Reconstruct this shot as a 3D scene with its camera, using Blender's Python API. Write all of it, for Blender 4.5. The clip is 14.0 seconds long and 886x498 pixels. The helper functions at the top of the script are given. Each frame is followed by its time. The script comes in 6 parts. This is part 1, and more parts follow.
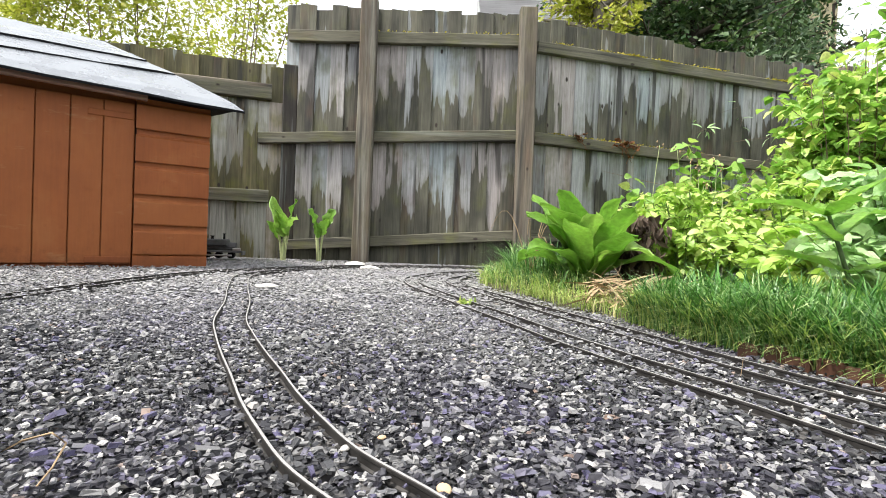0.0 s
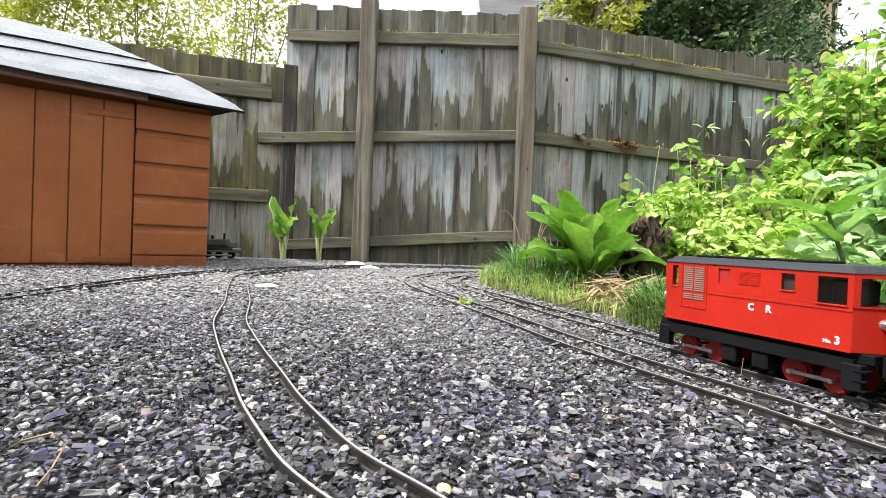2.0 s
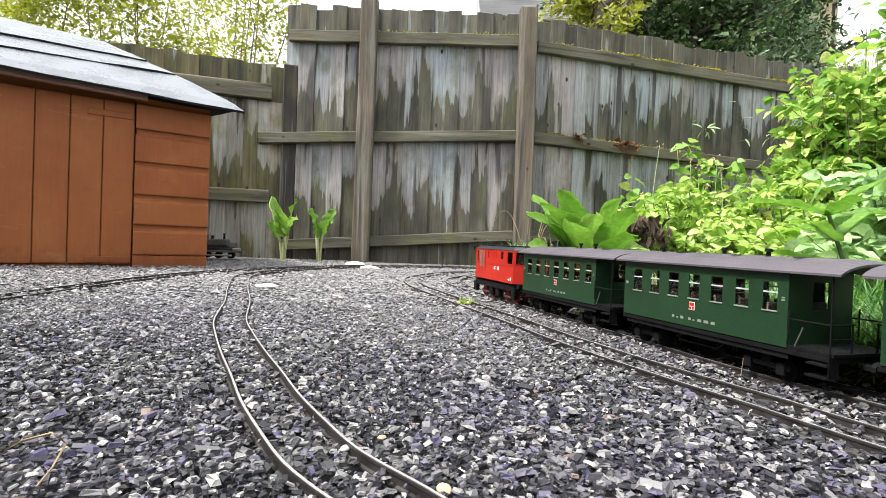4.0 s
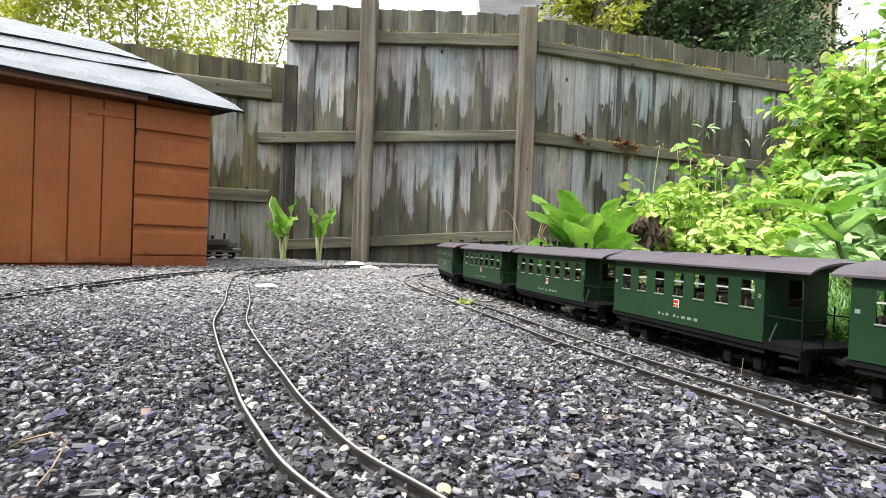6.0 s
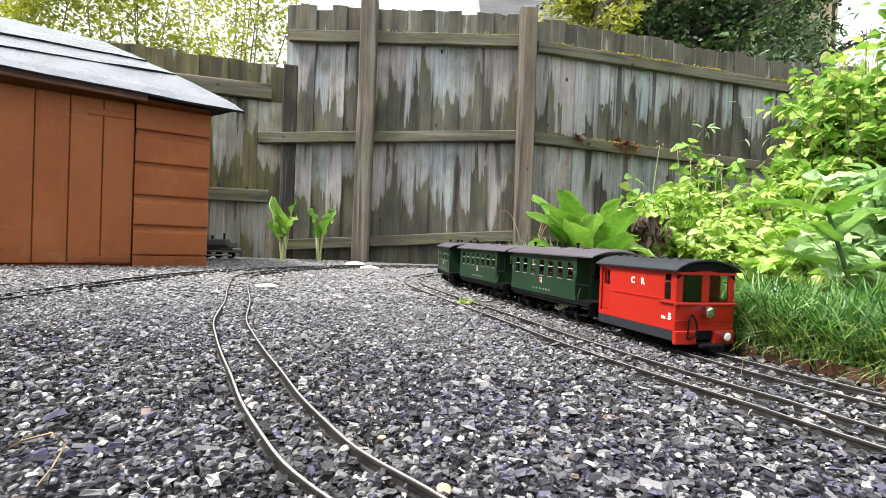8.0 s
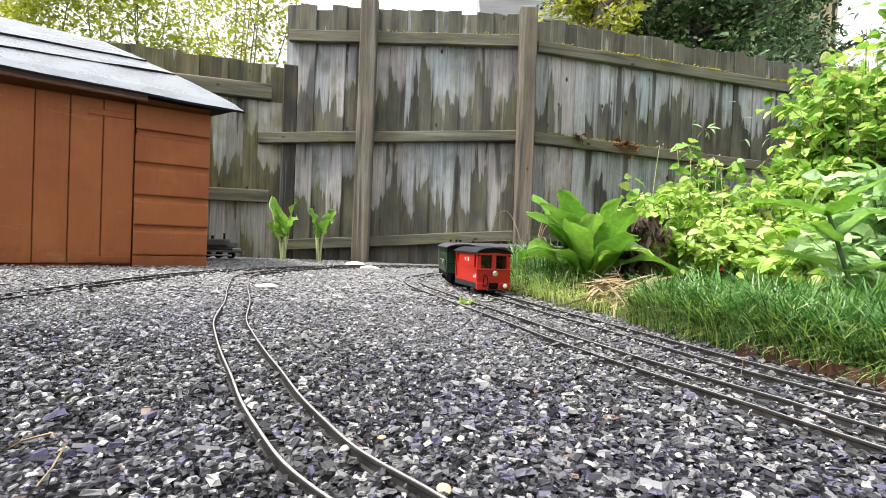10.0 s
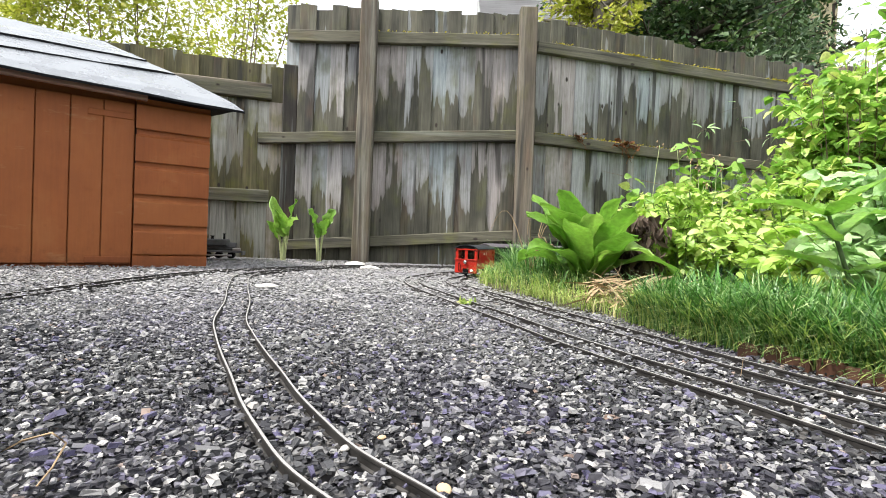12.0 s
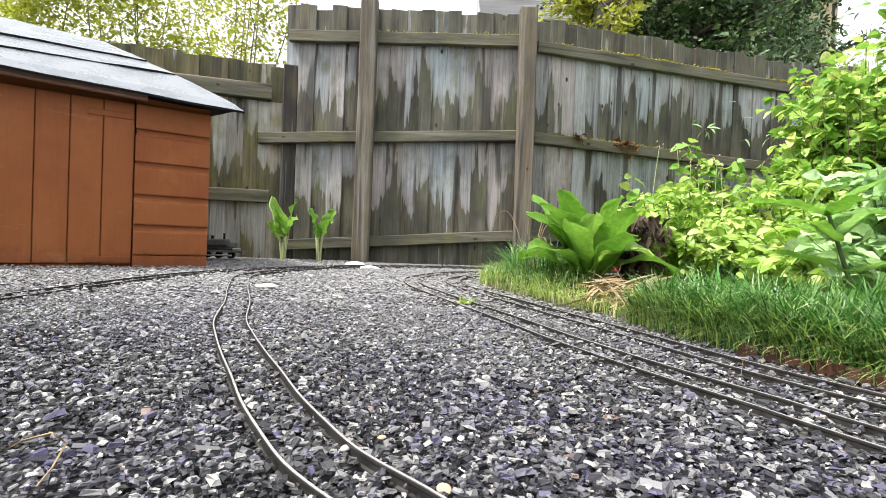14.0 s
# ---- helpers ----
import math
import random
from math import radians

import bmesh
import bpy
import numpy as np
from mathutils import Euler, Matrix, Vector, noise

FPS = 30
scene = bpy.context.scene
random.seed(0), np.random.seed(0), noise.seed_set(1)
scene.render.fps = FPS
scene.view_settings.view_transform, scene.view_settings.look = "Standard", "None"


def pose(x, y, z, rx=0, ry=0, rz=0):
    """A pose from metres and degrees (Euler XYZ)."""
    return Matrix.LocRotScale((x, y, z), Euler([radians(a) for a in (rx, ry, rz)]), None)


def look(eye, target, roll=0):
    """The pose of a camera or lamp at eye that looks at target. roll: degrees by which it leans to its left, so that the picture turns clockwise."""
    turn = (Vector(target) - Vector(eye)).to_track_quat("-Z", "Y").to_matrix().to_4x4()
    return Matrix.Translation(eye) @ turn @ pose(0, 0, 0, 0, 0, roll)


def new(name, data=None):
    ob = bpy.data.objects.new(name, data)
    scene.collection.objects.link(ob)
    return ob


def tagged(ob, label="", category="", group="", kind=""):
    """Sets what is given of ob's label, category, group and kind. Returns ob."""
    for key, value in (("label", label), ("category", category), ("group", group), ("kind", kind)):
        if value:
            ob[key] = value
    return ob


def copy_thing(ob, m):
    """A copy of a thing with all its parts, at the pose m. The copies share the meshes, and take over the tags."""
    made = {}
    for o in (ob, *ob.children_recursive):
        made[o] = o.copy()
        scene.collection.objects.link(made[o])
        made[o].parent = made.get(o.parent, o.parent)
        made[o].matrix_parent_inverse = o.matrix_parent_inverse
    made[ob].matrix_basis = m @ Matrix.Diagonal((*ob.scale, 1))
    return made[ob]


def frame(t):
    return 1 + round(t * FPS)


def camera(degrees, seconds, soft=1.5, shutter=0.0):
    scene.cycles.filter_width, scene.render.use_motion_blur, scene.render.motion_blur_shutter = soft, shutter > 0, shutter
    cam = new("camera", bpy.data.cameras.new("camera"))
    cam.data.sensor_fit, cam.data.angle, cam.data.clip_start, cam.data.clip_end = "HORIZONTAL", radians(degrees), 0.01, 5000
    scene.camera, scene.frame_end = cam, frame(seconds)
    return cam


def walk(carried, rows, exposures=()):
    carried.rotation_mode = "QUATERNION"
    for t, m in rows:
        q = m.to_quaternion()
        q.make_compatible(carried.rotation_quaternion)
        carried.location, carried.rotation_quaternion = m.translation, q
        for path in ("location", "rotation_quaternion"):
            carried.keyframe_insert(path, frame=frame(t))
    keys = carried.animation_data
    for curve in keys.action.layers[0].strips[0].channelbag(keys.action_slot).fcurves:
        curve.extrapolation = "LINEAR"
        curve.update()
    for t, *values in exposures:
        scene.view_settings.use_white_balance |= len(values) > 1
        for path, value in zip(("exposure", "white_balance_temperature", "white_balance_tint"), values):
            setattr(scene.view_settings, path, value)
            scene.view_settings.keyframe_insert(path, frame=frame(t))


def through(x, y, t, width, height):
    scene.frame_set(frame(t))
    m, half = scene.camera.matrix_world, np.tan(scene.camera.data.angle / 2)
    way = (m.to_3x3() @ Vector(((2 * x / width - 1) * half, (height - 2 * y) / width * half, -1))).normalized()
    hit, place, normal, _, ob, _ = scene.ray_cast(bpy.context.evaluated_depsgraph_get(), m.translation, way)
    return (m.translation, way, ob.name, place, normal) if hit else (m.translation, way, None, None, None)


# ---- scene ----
# ---- camera: it stands still, low over the gravel ----
RAIL_TOP = 0.010
EYE_Z = 0.1366 + RAIL_TOP
cam = camera(79.9, 14.0, soft=0.95)
CAM_POSE = pose(0, 0, EYE_Z, 90 - 0.871, 0, 0) @ pose(0, 0, 0, 0, 0, 2.217)
walk(cam, [(0.0, CAM_POSE), (14.0, CAM_POSE)], exposures=[(0.0, 0.77), (14.0, 0.77)])

# ---- sky and sun: a bright, hazy sky ----
world = bpy.data.worlds.new("sky")
scene.world = world
world.use_nodes = True
wn, wl = world.node_tree.nodes, world.node_tree.links
wn.clear()
sky = wn.new("ShaderNodeTexSky")
sky.sky_type, sky.sun_disc = "NISHITA", False
SUN_EL, SUN_ROT = 57.0, 249.0
sky.sun_elevation, sky.sun_rotation = radians(SUN_EL), radians(SUN_ROT)
sky.air_density, sky.dust_density, sky.ozone_density = 1.0, 4.0, 1.0
haze = wn.new("ShaderNodeMixRGB")
haze.inputs[0].default_value = 0.72
haze.inputs[2].default_value = (12.0, 12.3, 12.6, 1)
wl.new(sky.outputs[0], haze.inputs[1])
back = wn.new("ShaderNodeBackground")
back.inputs[1].default_value = 0.11
wl.new(haze.outputs[0], back.inputs[0])
wout = wn.new("ShaderNodeOutputWorld")
wl.new(back.outputs[0], wout.inputs[0])

sun_data = bpy.data.lights.new("sun", "SUN")
sun_data.energy, sun_data.angle, sun_data.color = 4.6, radians(10), (1.0, 0.96, 0.9)
sun = new("sun", sun_data)
sun_way = Vector((math.sin(radians(SUN_ROT)) * math.cos(radians(SUN_EL)), math.cos(radians(SUN_ROT)) * math.cos(radians(SUN_EL)), math.sin(radians(SUN_EL))))
sun.matrix_basis = look(sun_way * 20, (0, 0, 0))


# ---- materials ----
class Mat:
    """A small wrapper that builds a node material step by step."""

    def __init__(self, name):
        self.m = bpy.data.materials.new(name)
        self.m.use_nodes = True
        self.t = self.m.node_tree
        self.t.nodes.clear()
        self.out = self.n("ShaderNodeOutputMaterial")
        self.bsdf = self.n("ShaderNodeBsdfPrincipled")
        self.l(self.bsdf.outputs[0], self.out.inputs[0])

    def n(self, kind):
        return self.t.nodes.new(kind)

    def l(self, a, b):
        self.t.links.new(a, b)

    def put(self, name, value):
        s = self.bsdf.inputs[name]
        if hasattr(value, "is_output"):
            self.l(value, s)
        else:
            s.default_value = value

    def pos(self, scale=(1, 1, 1), local=False):
        """Place in the world (or on the thing), stretched."""
        mp = self.n("ShaderNodeMapping")
        mp.inputs["Scale"].default_value = scale
        if local:
            self.l(self.n("ShaderNodeTexCoord").outputs["Object"], mp.inputs[0])
        else:
            self.l(self.n("ShaderNodeNewGeometry").outputs["Position"], mp.inputs[0])
        return mp.outputs[0]

    def noise(self, vec, scale, detail=4.0, rough=0.6, dist=0.0):
        t = self.n("ShaderNodeTexNoise")
        t.inputs["Scale"].default_value, t.inputs["Detail"].default_value = scale, detail
        t.inputs["Roughness"].default_value, t.inputs["Distortion"].default_value = rough, dist
        self.l(vec, t.inputs["Vector"])
        return t.outputs["Fac"]

    def math(self, op, a, b=0.0, clamp=False):
        m = self.n("ShaderNodeMath")
        m.operation, m.use_clamp = op, clamp
        for s, v in zip(m.inputs, (a, b)):
            if hasattr(v, "is_output"):
                self.l(v, s)
            else:
                s.default_value = v
        return m.outputs[0]

    def ramp(self, fac, stops, mode="LINEAR"):
        r = self.n("ShaderNodeValToRGB")
        e = r.color_ramp.elements
        r.color_ramp.interpolation = mode
        while len(e) < len(stops):
            e.new(0.5)
        for k, (p, c) in zip(e, stops):
            k.position = p
            k.color = (*c, 1) if len(c) == 3 else c
        self.l(fac, r.inputs[0])
        return r.outputs[0]

    def mix(self, fac, a, b, mode="MIX"):
        m = self.n("ShaderNodeMixRGB")
        m.blend_type = mode
        for s, v in zip(m.inputs, (fac, a, b)):
            if hasattr(v, "is_output"):
                self.l(v, s)
            elif isinstance(v, (int, float)):
                s.default_value = v
            else:
                s.default_value = (*v, 1)
        return m.outputs[0]

    def bump(self, height, strength=0.3, dist=0.002):
        b = self.n("ShaderNodeBump")
        b.inputs["Strength"].default_value, b.inputs["Distance"].default_value = strength, dist
        self.l(height, b.inputs["Height"])
        self.l(b.outputs[0], self.bsdf.inputs["Normal"])

    def rand(self):
        return self.n("ShaderNodeObjectInfo").outputs["Random"]

    def island(self):
        return self.n("ShaderNodeNewGeometry").outputs["Random Per Island"]


def paint(name, colour, rough=0.45, scale=60.0, vary=0.18, metal=0.0, local=True, gloss=0.5):
    m = Mat(name)
    big = m.noise(m.pos(local=local), scale * 0.25, 3)
    fine = m.noise(m.pos(local=local), scale * 6, 3)
    lo = tuple(c * (1 - vary) for c in colour)
    hi = tuple(min(1.0, c * (1 + vary)) for c in colour)
    m.put("Base Color", m.ramp(m.math("ADD", m.math("MULTIPLY", big, 0.7), m.math("MULTIPLY", fine, 0.3)), [(0.35, lo), (0.65, hi)]))
    m.put("Roughness", m.ramp(fine, [(0.3, (rough * 0.8,) * 3), (0.7, (min(1, rough * 1.2),) * 3)]))
    m.put("Metallic", metal)
    m.put("Specular IOR Level", gloss)
    m.bump(fine, 0.15, 0.0006)
    return m.m


def stone_mat():
    m = Mat("slate_chips")
    i = m.island()
    p = m.pos()
    grain = m.noise(p, 900, 4, 0.7)
    base = m.ramp(i, [(0.0, (0.008, 0.008, 0.010)), (0.24, (0.018, 0.018, 0.021)), (0.45, (0.062, 0.062, 0.067)), (0.62, (0.16, 0.159, 0.16)),
                      (0.72, (0.085, 0.076, 0.150)), (0.78, (0.20, 0.198, 0.196)), (0.95, (0.29, 0.286, 0.28)), (0.988, (0.50, 0.485, 0.46)), (0.997, (0.20, 0.14, 0.11))])
    # stones are painted paler towards the far end, for the sheen of grazing light
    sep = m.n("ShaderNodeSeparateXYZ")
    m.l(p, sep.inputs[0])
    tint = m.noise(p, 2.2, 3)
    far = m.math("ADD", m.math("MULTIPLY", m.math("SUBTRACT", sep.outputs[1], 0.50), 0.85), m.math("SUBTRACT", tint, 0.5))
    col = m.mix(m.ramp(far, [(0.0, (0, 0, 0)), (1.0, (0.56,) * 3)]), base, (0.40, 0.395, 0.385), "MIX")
    purple = m.noise(p, 3.1, 2)
    col = m.mix(m.ramp(purple, [(0.45, (0, 0, 0)), (0.7, (0.16,) * 3)]), col, (0.13, 0.11, 0.22), "MIX")
    m.put("Base Color", m.mix(0.5, col, m.ramp(grain, [(0.3, (0.55,) * 3), (0.7, (1.25,) * 3)]), "MULTIPLY"))
    m.put("Roughness", m.ramp(grain, [(0.3, (0.42,) * 3), (0.7, (0.65,) * 3)]))
    m.put("Specular IOR Level", 0.35)
    m.put("Coat Weight", 0.12)
    m.put("Coat Roughness", 0.24)
    m.bump(grain, 0.5, 0.0008)
    return m.m


def ground_mat():
    m = Mat("packed_grit")
    p = m.pos()
    v = m.n("ShaderNodeTexVoronoi")
    v.inputs["Scale"].default_value = 110
    m.l(p, v.inputs["Vector"])
    g = m.noise(p, 400, 5, 0.7)
    m.put("Base Color", m.mix(0.6, m.ramp(v.outputs["Color"], [(0.0, (0.020, 0.020, 0.023)), (0.7, (0.065, 0.065, 0.068)), (1.0, (0.16, 0.157, 0.155))]),
                              m.ramp(g, [(0.3, (0.5,) * 3), (0.7, (1.2,) * 3)]), "MULTIPLY"))
    m.put("Roughness", 0.8)
    m.bump(v.outputs["Distance"], 0.8, 0.006)
    return m.m


def soil_mat():
    m = Mat("garden_soil")
    p = m.pos()
    a, b = m.noise(p, 30, 6, 0.7), m.noise(p, 4, 3)
    m.put("Base Color", m.mix(b, m.ramp(a, [(0.3, (0.03, 0.02, 0.014)), (0.7, (0.10, 0.075, 0.05))]), (0.06, 0.07, 0.03)))
    m.put("Roughness", 0.95)
    m.bump(a, 0.8, 0.02)
    return m.m


def lawn_mat():
    m = Mat("far_grass")
    p = m.pos()
    a, b = m.noise(p, 60, 5, 0.7), m.noise(p, 1.2, 3)
    m.put("Base Color", m.mix(b, m.ramp(a, [(0.3, (0.03, 0.05, 0.015)), (0.7, (0.09, 0.13, 0.035))]), (0.10, 0.10, 0.04)))
    m.put("Roughness", 0.95)
    m.bump(a, 0.6, 0.02)
    return m.m


def weathered_mat(name, dark, mid, pale, green, pale_amount=0.5, bands=(), lying=False):
    """Old fence timber: grain along z, pale dry patches between the rails with ragged runs, algae."""
    m = Mat(name)
    g = m.n("ShaderNodeNewGeometry").outputs["Position"]
    off = m.n("ShaderNodeVectorMath")
    off.operation = "ADD"
    cx = m.n("ShaderNodeCombineXYZ")
    m.l(m.math("MULTIPLY", m.rand(), 40.0), cx.inputs[0])
    m.l(m.math("MULTIPLY", m.rand(), 17.0), cx.inputs[2])
    m.l(g, off.inputs[0])
    m.l(cx.outputs[0], off.inputs[1])

    def mapped(s):
        mp = m.n("ShaderNodeMapping")
        mp.inputs["Scale"].default_value = (s[2], s[2], s[0]) if lying else s
        m.l(off.outputs[0], mp.inputs[0])
        return mp.outputs[0]

    grain = m.noise(mapped((1, 1, 0.04)), 160, 4, 0.65, 0.4)
    runs = m.noise(mapped((1, 1, 0.05)), 19, 3, 0.55, 0.3)
    blot = m.noise(mapped((1, 1, 0.4)), 6, 3)
    sep = m.n("ShaderNodeSeparateXYZ")
    m.l(g, sep.inputs[0])
    z = m.math("ADD", sep.outputs[2], m.math("MULTIPLY", m.math("SUBTRACT", m.math("FRACT", m.math("MULTIPLY", m.rand(), 7.31)), 0.5), 0.26))
    col = m.mix(m.ramp(blot, [(0.35, (0, 0, 0)), (0.65, (1, 1, 1))]), dark, mid)
    dry = None
    for lo, hi in bands:
        edge_z = lo + 0.36 * (hi - lo)
        d = m.math("DIVIDE", m.math("SUBTRACT", z, edge_z), 0.14)
        d = m.math("MINIMUM", m.math("MAXIMUM", d, -1.0), 1.0)
        d = m.math("MULTIPLY", m.math("ADD", d, 1.0), m.math("LESS_THAN", sep.outputs[2], hi))
        d = m.math("SUBTRACT", d, 1.0)
        d = m.math("SUBTRACT", m.math("MULTIPLY", m.math("ADD", d, 1.0), m.math("GREATER_THAN", sep.outputs[2], lo)), 1.0)
        dry = d if dry is None else m.math("MAXIMUM", dry, d)
    if dry is None:
        f = m.math("ADD", runs, pale_amount - 0.5)
        edge = m.ramp(f, [(0.48, (0, 0, 0)), (0.62, (1, 1, 1))])
    else:
        f = m.math("ADD", m.math("MULTIPLY", dry, 0.42), m.math("ADD", m.math("MULTIPLY", m.math("SUBTRACT", runs, 0.5), 2.0),
                   m.math("ADD", m.math("MULTIPLY", m.math("SUBTRACT", blot, 0.5), 1.3), m.math("MULTIPLY", m.math("SUBTRACT", m.rand(), 0.5), 0.45))))
        edge = m.ramp(f, [(0.0, (0, 0, 0)), (0.06, (0.6,) * 3), (0.30, (0.85,) * 3), (0.75, (1, 1, 1))])
    tone = m.math("FRACT", m.math("MULTIPLY", m.rand(), 13.7))
    pale_v = m.ramp(tone, [(0.0, pale), (0.35, tuple(c * 0.7 for c in pale)), (0.6, (pale[0] * 0.80, pale[1] * 0.92, pale[2] * 0.96)), (0.8, (pale[0] * 0.95, pale[1] * 0.84, pale[2] * 0.80)), (1.0, tuple(c * 0.55 for c in pale))])
    col = m.mix(edge, col, pale_v)
    col = m.mix(m.ramp(m.noise(mapped((1, 1, 0.6)), 9, 3), [(0.52, (0, 0, 0)), (0.7, (0.55,) * 3)]), col, green)
    drip = m.noise(mapped((1, 1, 0.07)), 13.0, 2, 0.5, 0.4)
    col = m.mix(m.ramp(drip, [(0.60, (0, 0, 0)), (0.66, (0.8,) * 3)]), col, (0.040, 0.038, 0.034))
    rust = m.noise(mapped((1, 1, 0.35)), 7.3, 2)
    col = m.mix(m.ramp(rust, [(0.58, (0, 0, 0)), (0.72, (0.28,) * 3)]), col, (0.17, 0.085, 0.05))
    knot = m.n("ShaderNodeTexVoronoi")
    knot.inputs["Scale"].default_value = 9
    m.l(mapped((1, 1, 0.55)), knot.inputs["Vector"])
    col = m.mix(m.ramp(knot.outputs["Distance"], [(0.05, (1, 1, 1)), (0.09, (0, 0, 0))]), col, (0.035, 0.025, 0.02))
    fine = m.noise(mapped((1, 1, 0.025)), 75, 3, 0.6, 0.3)
    col = m.mix(0.8, col, m.ramp(fine, [(0.3, (0.7,) * 3), (0.5, (1.0,) * 3), (0.72, (1.25,) * 3)]), "MULTIPLY")
    m.put("Base Color", m.mix(0.75, col, m.ramp(grain, [(0.25, (0.45,) * 3), (0.55, (1.0,) * 3), (0.8, (1.25,) * 3)]), "MULTIPLY"))
    m.put("Roughness", 0.85)
    m.bump(grain, 0.6, 0.003)
    return m.m


def stained_mat():
    """Orange-brown wood stain over boards, worn and dirty towards knots and joints."""
    m = Mat("orange_brown_stain")
    p = m.pos((1, 1, 0.08), local=True)
    q = m.pos((1, 1, 1), local=True)
    g, b, s = m.noise(p, 90, 4, 0.6, 0.3), m.noise(q, 5, 4, 0.6), m.noise(q, 26, 5, 0.7)
    col = m.ramp(b, [(0.3, (0.20, 0.048, 0.012)), (0.55, (0.275, 0.076, 0.020)), (0.75, (0.33, 0.115, 0.036))])
    col = m.mix(0.5, col, m.ramp(g, [(0.3, (0.75,) * 3), (0.7, (1.15,) * 3)]), "MULTIPLY")
    col = m.mix(m.ramp(s, [(0.6, (0, 0, 0)), (0.78, (0.5,) * 3)]), col, (0.12, 0.024, 0.008))
    col = m.mix(m.math("MULTIPLY", m.rand(), 0.45), col, (0.36, 0.13, 0.04))
    worn = m.noise(m.pos((0.5, 0.5, 1.6), local=True), 11, 5, 0.7)
    col = m.mix(m.ramp(worn, [(0.60, (0, 0, 0)), (0.74, (0.45,) * 3)]), col, (0.42, 0.24, 0.12))
    sep = m.n("ShaderNodeSeparateXYZ")
    m.l(q, sep.inputs[0])
    splash = m.math("ADD", m.math("MULTIPLY", m.math("SUBTRACT", 0.09, sep.outputs[2]), 6.0), m.math("SUBTRACT", s, 0.5))
    col = m.mix(m.ramp(splash, [(0.15, (0, 0, 0)), (0.6, (0.5,) * 3)]), col, (0.11, 0.040, 0.018))
    m.put("Base Color", col)
    m.put("Roughness", m.ramp(s, [(0.3, (0.5,) * 3), (0.7, (0.7,) * 3)]))
    m.put("Specular IOR Level", 0.3)
    m.bump(g, 0.35, 0.0015)
    return m.m


def felt_mat():
    m = Mat("roofing_felt")
    p = m.pos(local=True)
    a, b = m.noise(p, 700, 3, 0.7), m.noise(p, 7, 4)
    m.put("Base Color", m.mix(m.ramp(b, [(0.35, (0, 0, 0)), (0.7, (1, 1, 1))]), m.ramp(a, [(0.3, (0.075, 0.083, 0.095)), (0.7, (0.14, 0.15, 0.165))]), (0.20, 0.215, 0.235)))
    m.put("Roughness", m.ramp(b, [(0.3, (0.2,) * 3), (0.7, (0.36,) * 3)]))
    m.put("Coat Weight", 0.7)
    m.put("Coat Roughness", 0.2)
    m.bump(a, 0.3, 0.0012)
    return m.m


def leaf_mat(name, a, b, c=None, through=0.35, rough=0.45, crease=0.3):
    """Leaves: colour by leaf, vein-like mottling, light passing through."""
    m = Mat(name)
    i = m.math("FRACT", m.math("ADD", m.island(), m.rand()))
    p = m.pos()
    stops = [(0.0, a), (0.7, b)] + ([(1.0, c)] if c else [])
    col = m.ramp(i, stops)
    mot = m.noise(p, 90, 3, 0.6)
    col = m.mix(0.6, col, m.ramp(mot, [(0.3, (0.65,) * 3), (0.7, (1.2,) * 3)]), "MULTIPLY")
    m.put("Base Color", col)
    m.put("Roughness", rough)
    crinkle = m.noise(p, 55, 2, 0.5, 0.6)
    m.bump(m.math("ADD", m.math("MULTIPLY", mot, 0.4), crinkle), crease, 0.006)
    tr = m.n("ShaderNodeBsdfTranslucent")
    m.l(m.mix(0.5, col, (1.0, 1.25, 0.5), "MULTIPLY"), tr.inputs[0])
    mx = m.n("ShaderNodeMixShader")
    mx.inputs[0].default_value = through
    m.l(m.bsdf.outputs[0], mx.inputs[1])
    m.l(tr.outputs[0], mx.inputs[2])
    m.l(mx.outputs[0], m.out.inputs[0])
    return m.m


def bark_mat(name, a, b):
    m = Mat(name)
    g = m.noise(m.pos((1, 1, 0.2)), 40, 5, 0.7)
    m.put("Base Color", m.ramp(g, [(0.3, a), (0.7, b)]))
    m.put("Roughness", 0.9)
    m.bump(g, 0.7, 0.01)
    return m.m


def rail_mat():
    m = Mat("tarnished_rail")
    p = m.pos()
    a = m.noise(p, 60, 4, 0.6)
    nz = m.n("ShaderNodeSeparateXYZ")
    m.l(m.n("ShaderNodeNewGeometry").outputs["Normal"], nz.inputs[0])
    hz = m.n("ShaderNodeSeparateXYZ")
    m.l(p, hz.inputs[0])
    head = m.math("GREATER_THAN", hz.outputs[2], 0.0090)
    worn = m.math("MULTIPLY", m.ramp(nz.outputs[2], [(0.80, (0, 0, 0)), (0.95, (1, 1, 1))]), head)
    m.put("Base Color", m.mix(worn, m.ramp(a, [(0.3, (0.03, 0.028, 0.027)), (0.7, (0.075, 0.07, 0.066))]), (0.42, 0.41, 0.40)))
    m.put("Metallic", 0.6)
    m.put("Roughness", m.ramp(a, [(0.3, (0.42,) * 3), (0.7, (0.58,) * 3)]))
    return m.m


def glass_mat():
    m = Mat("window_glass")
    m.put("Base Color", (0.93, 0.96, 0.95, 1))
    m.put("Transmission Weight", 1.0)
    m.put("Roughness", 0.02)
    m.put("IOR", 1.3)
    return m.m


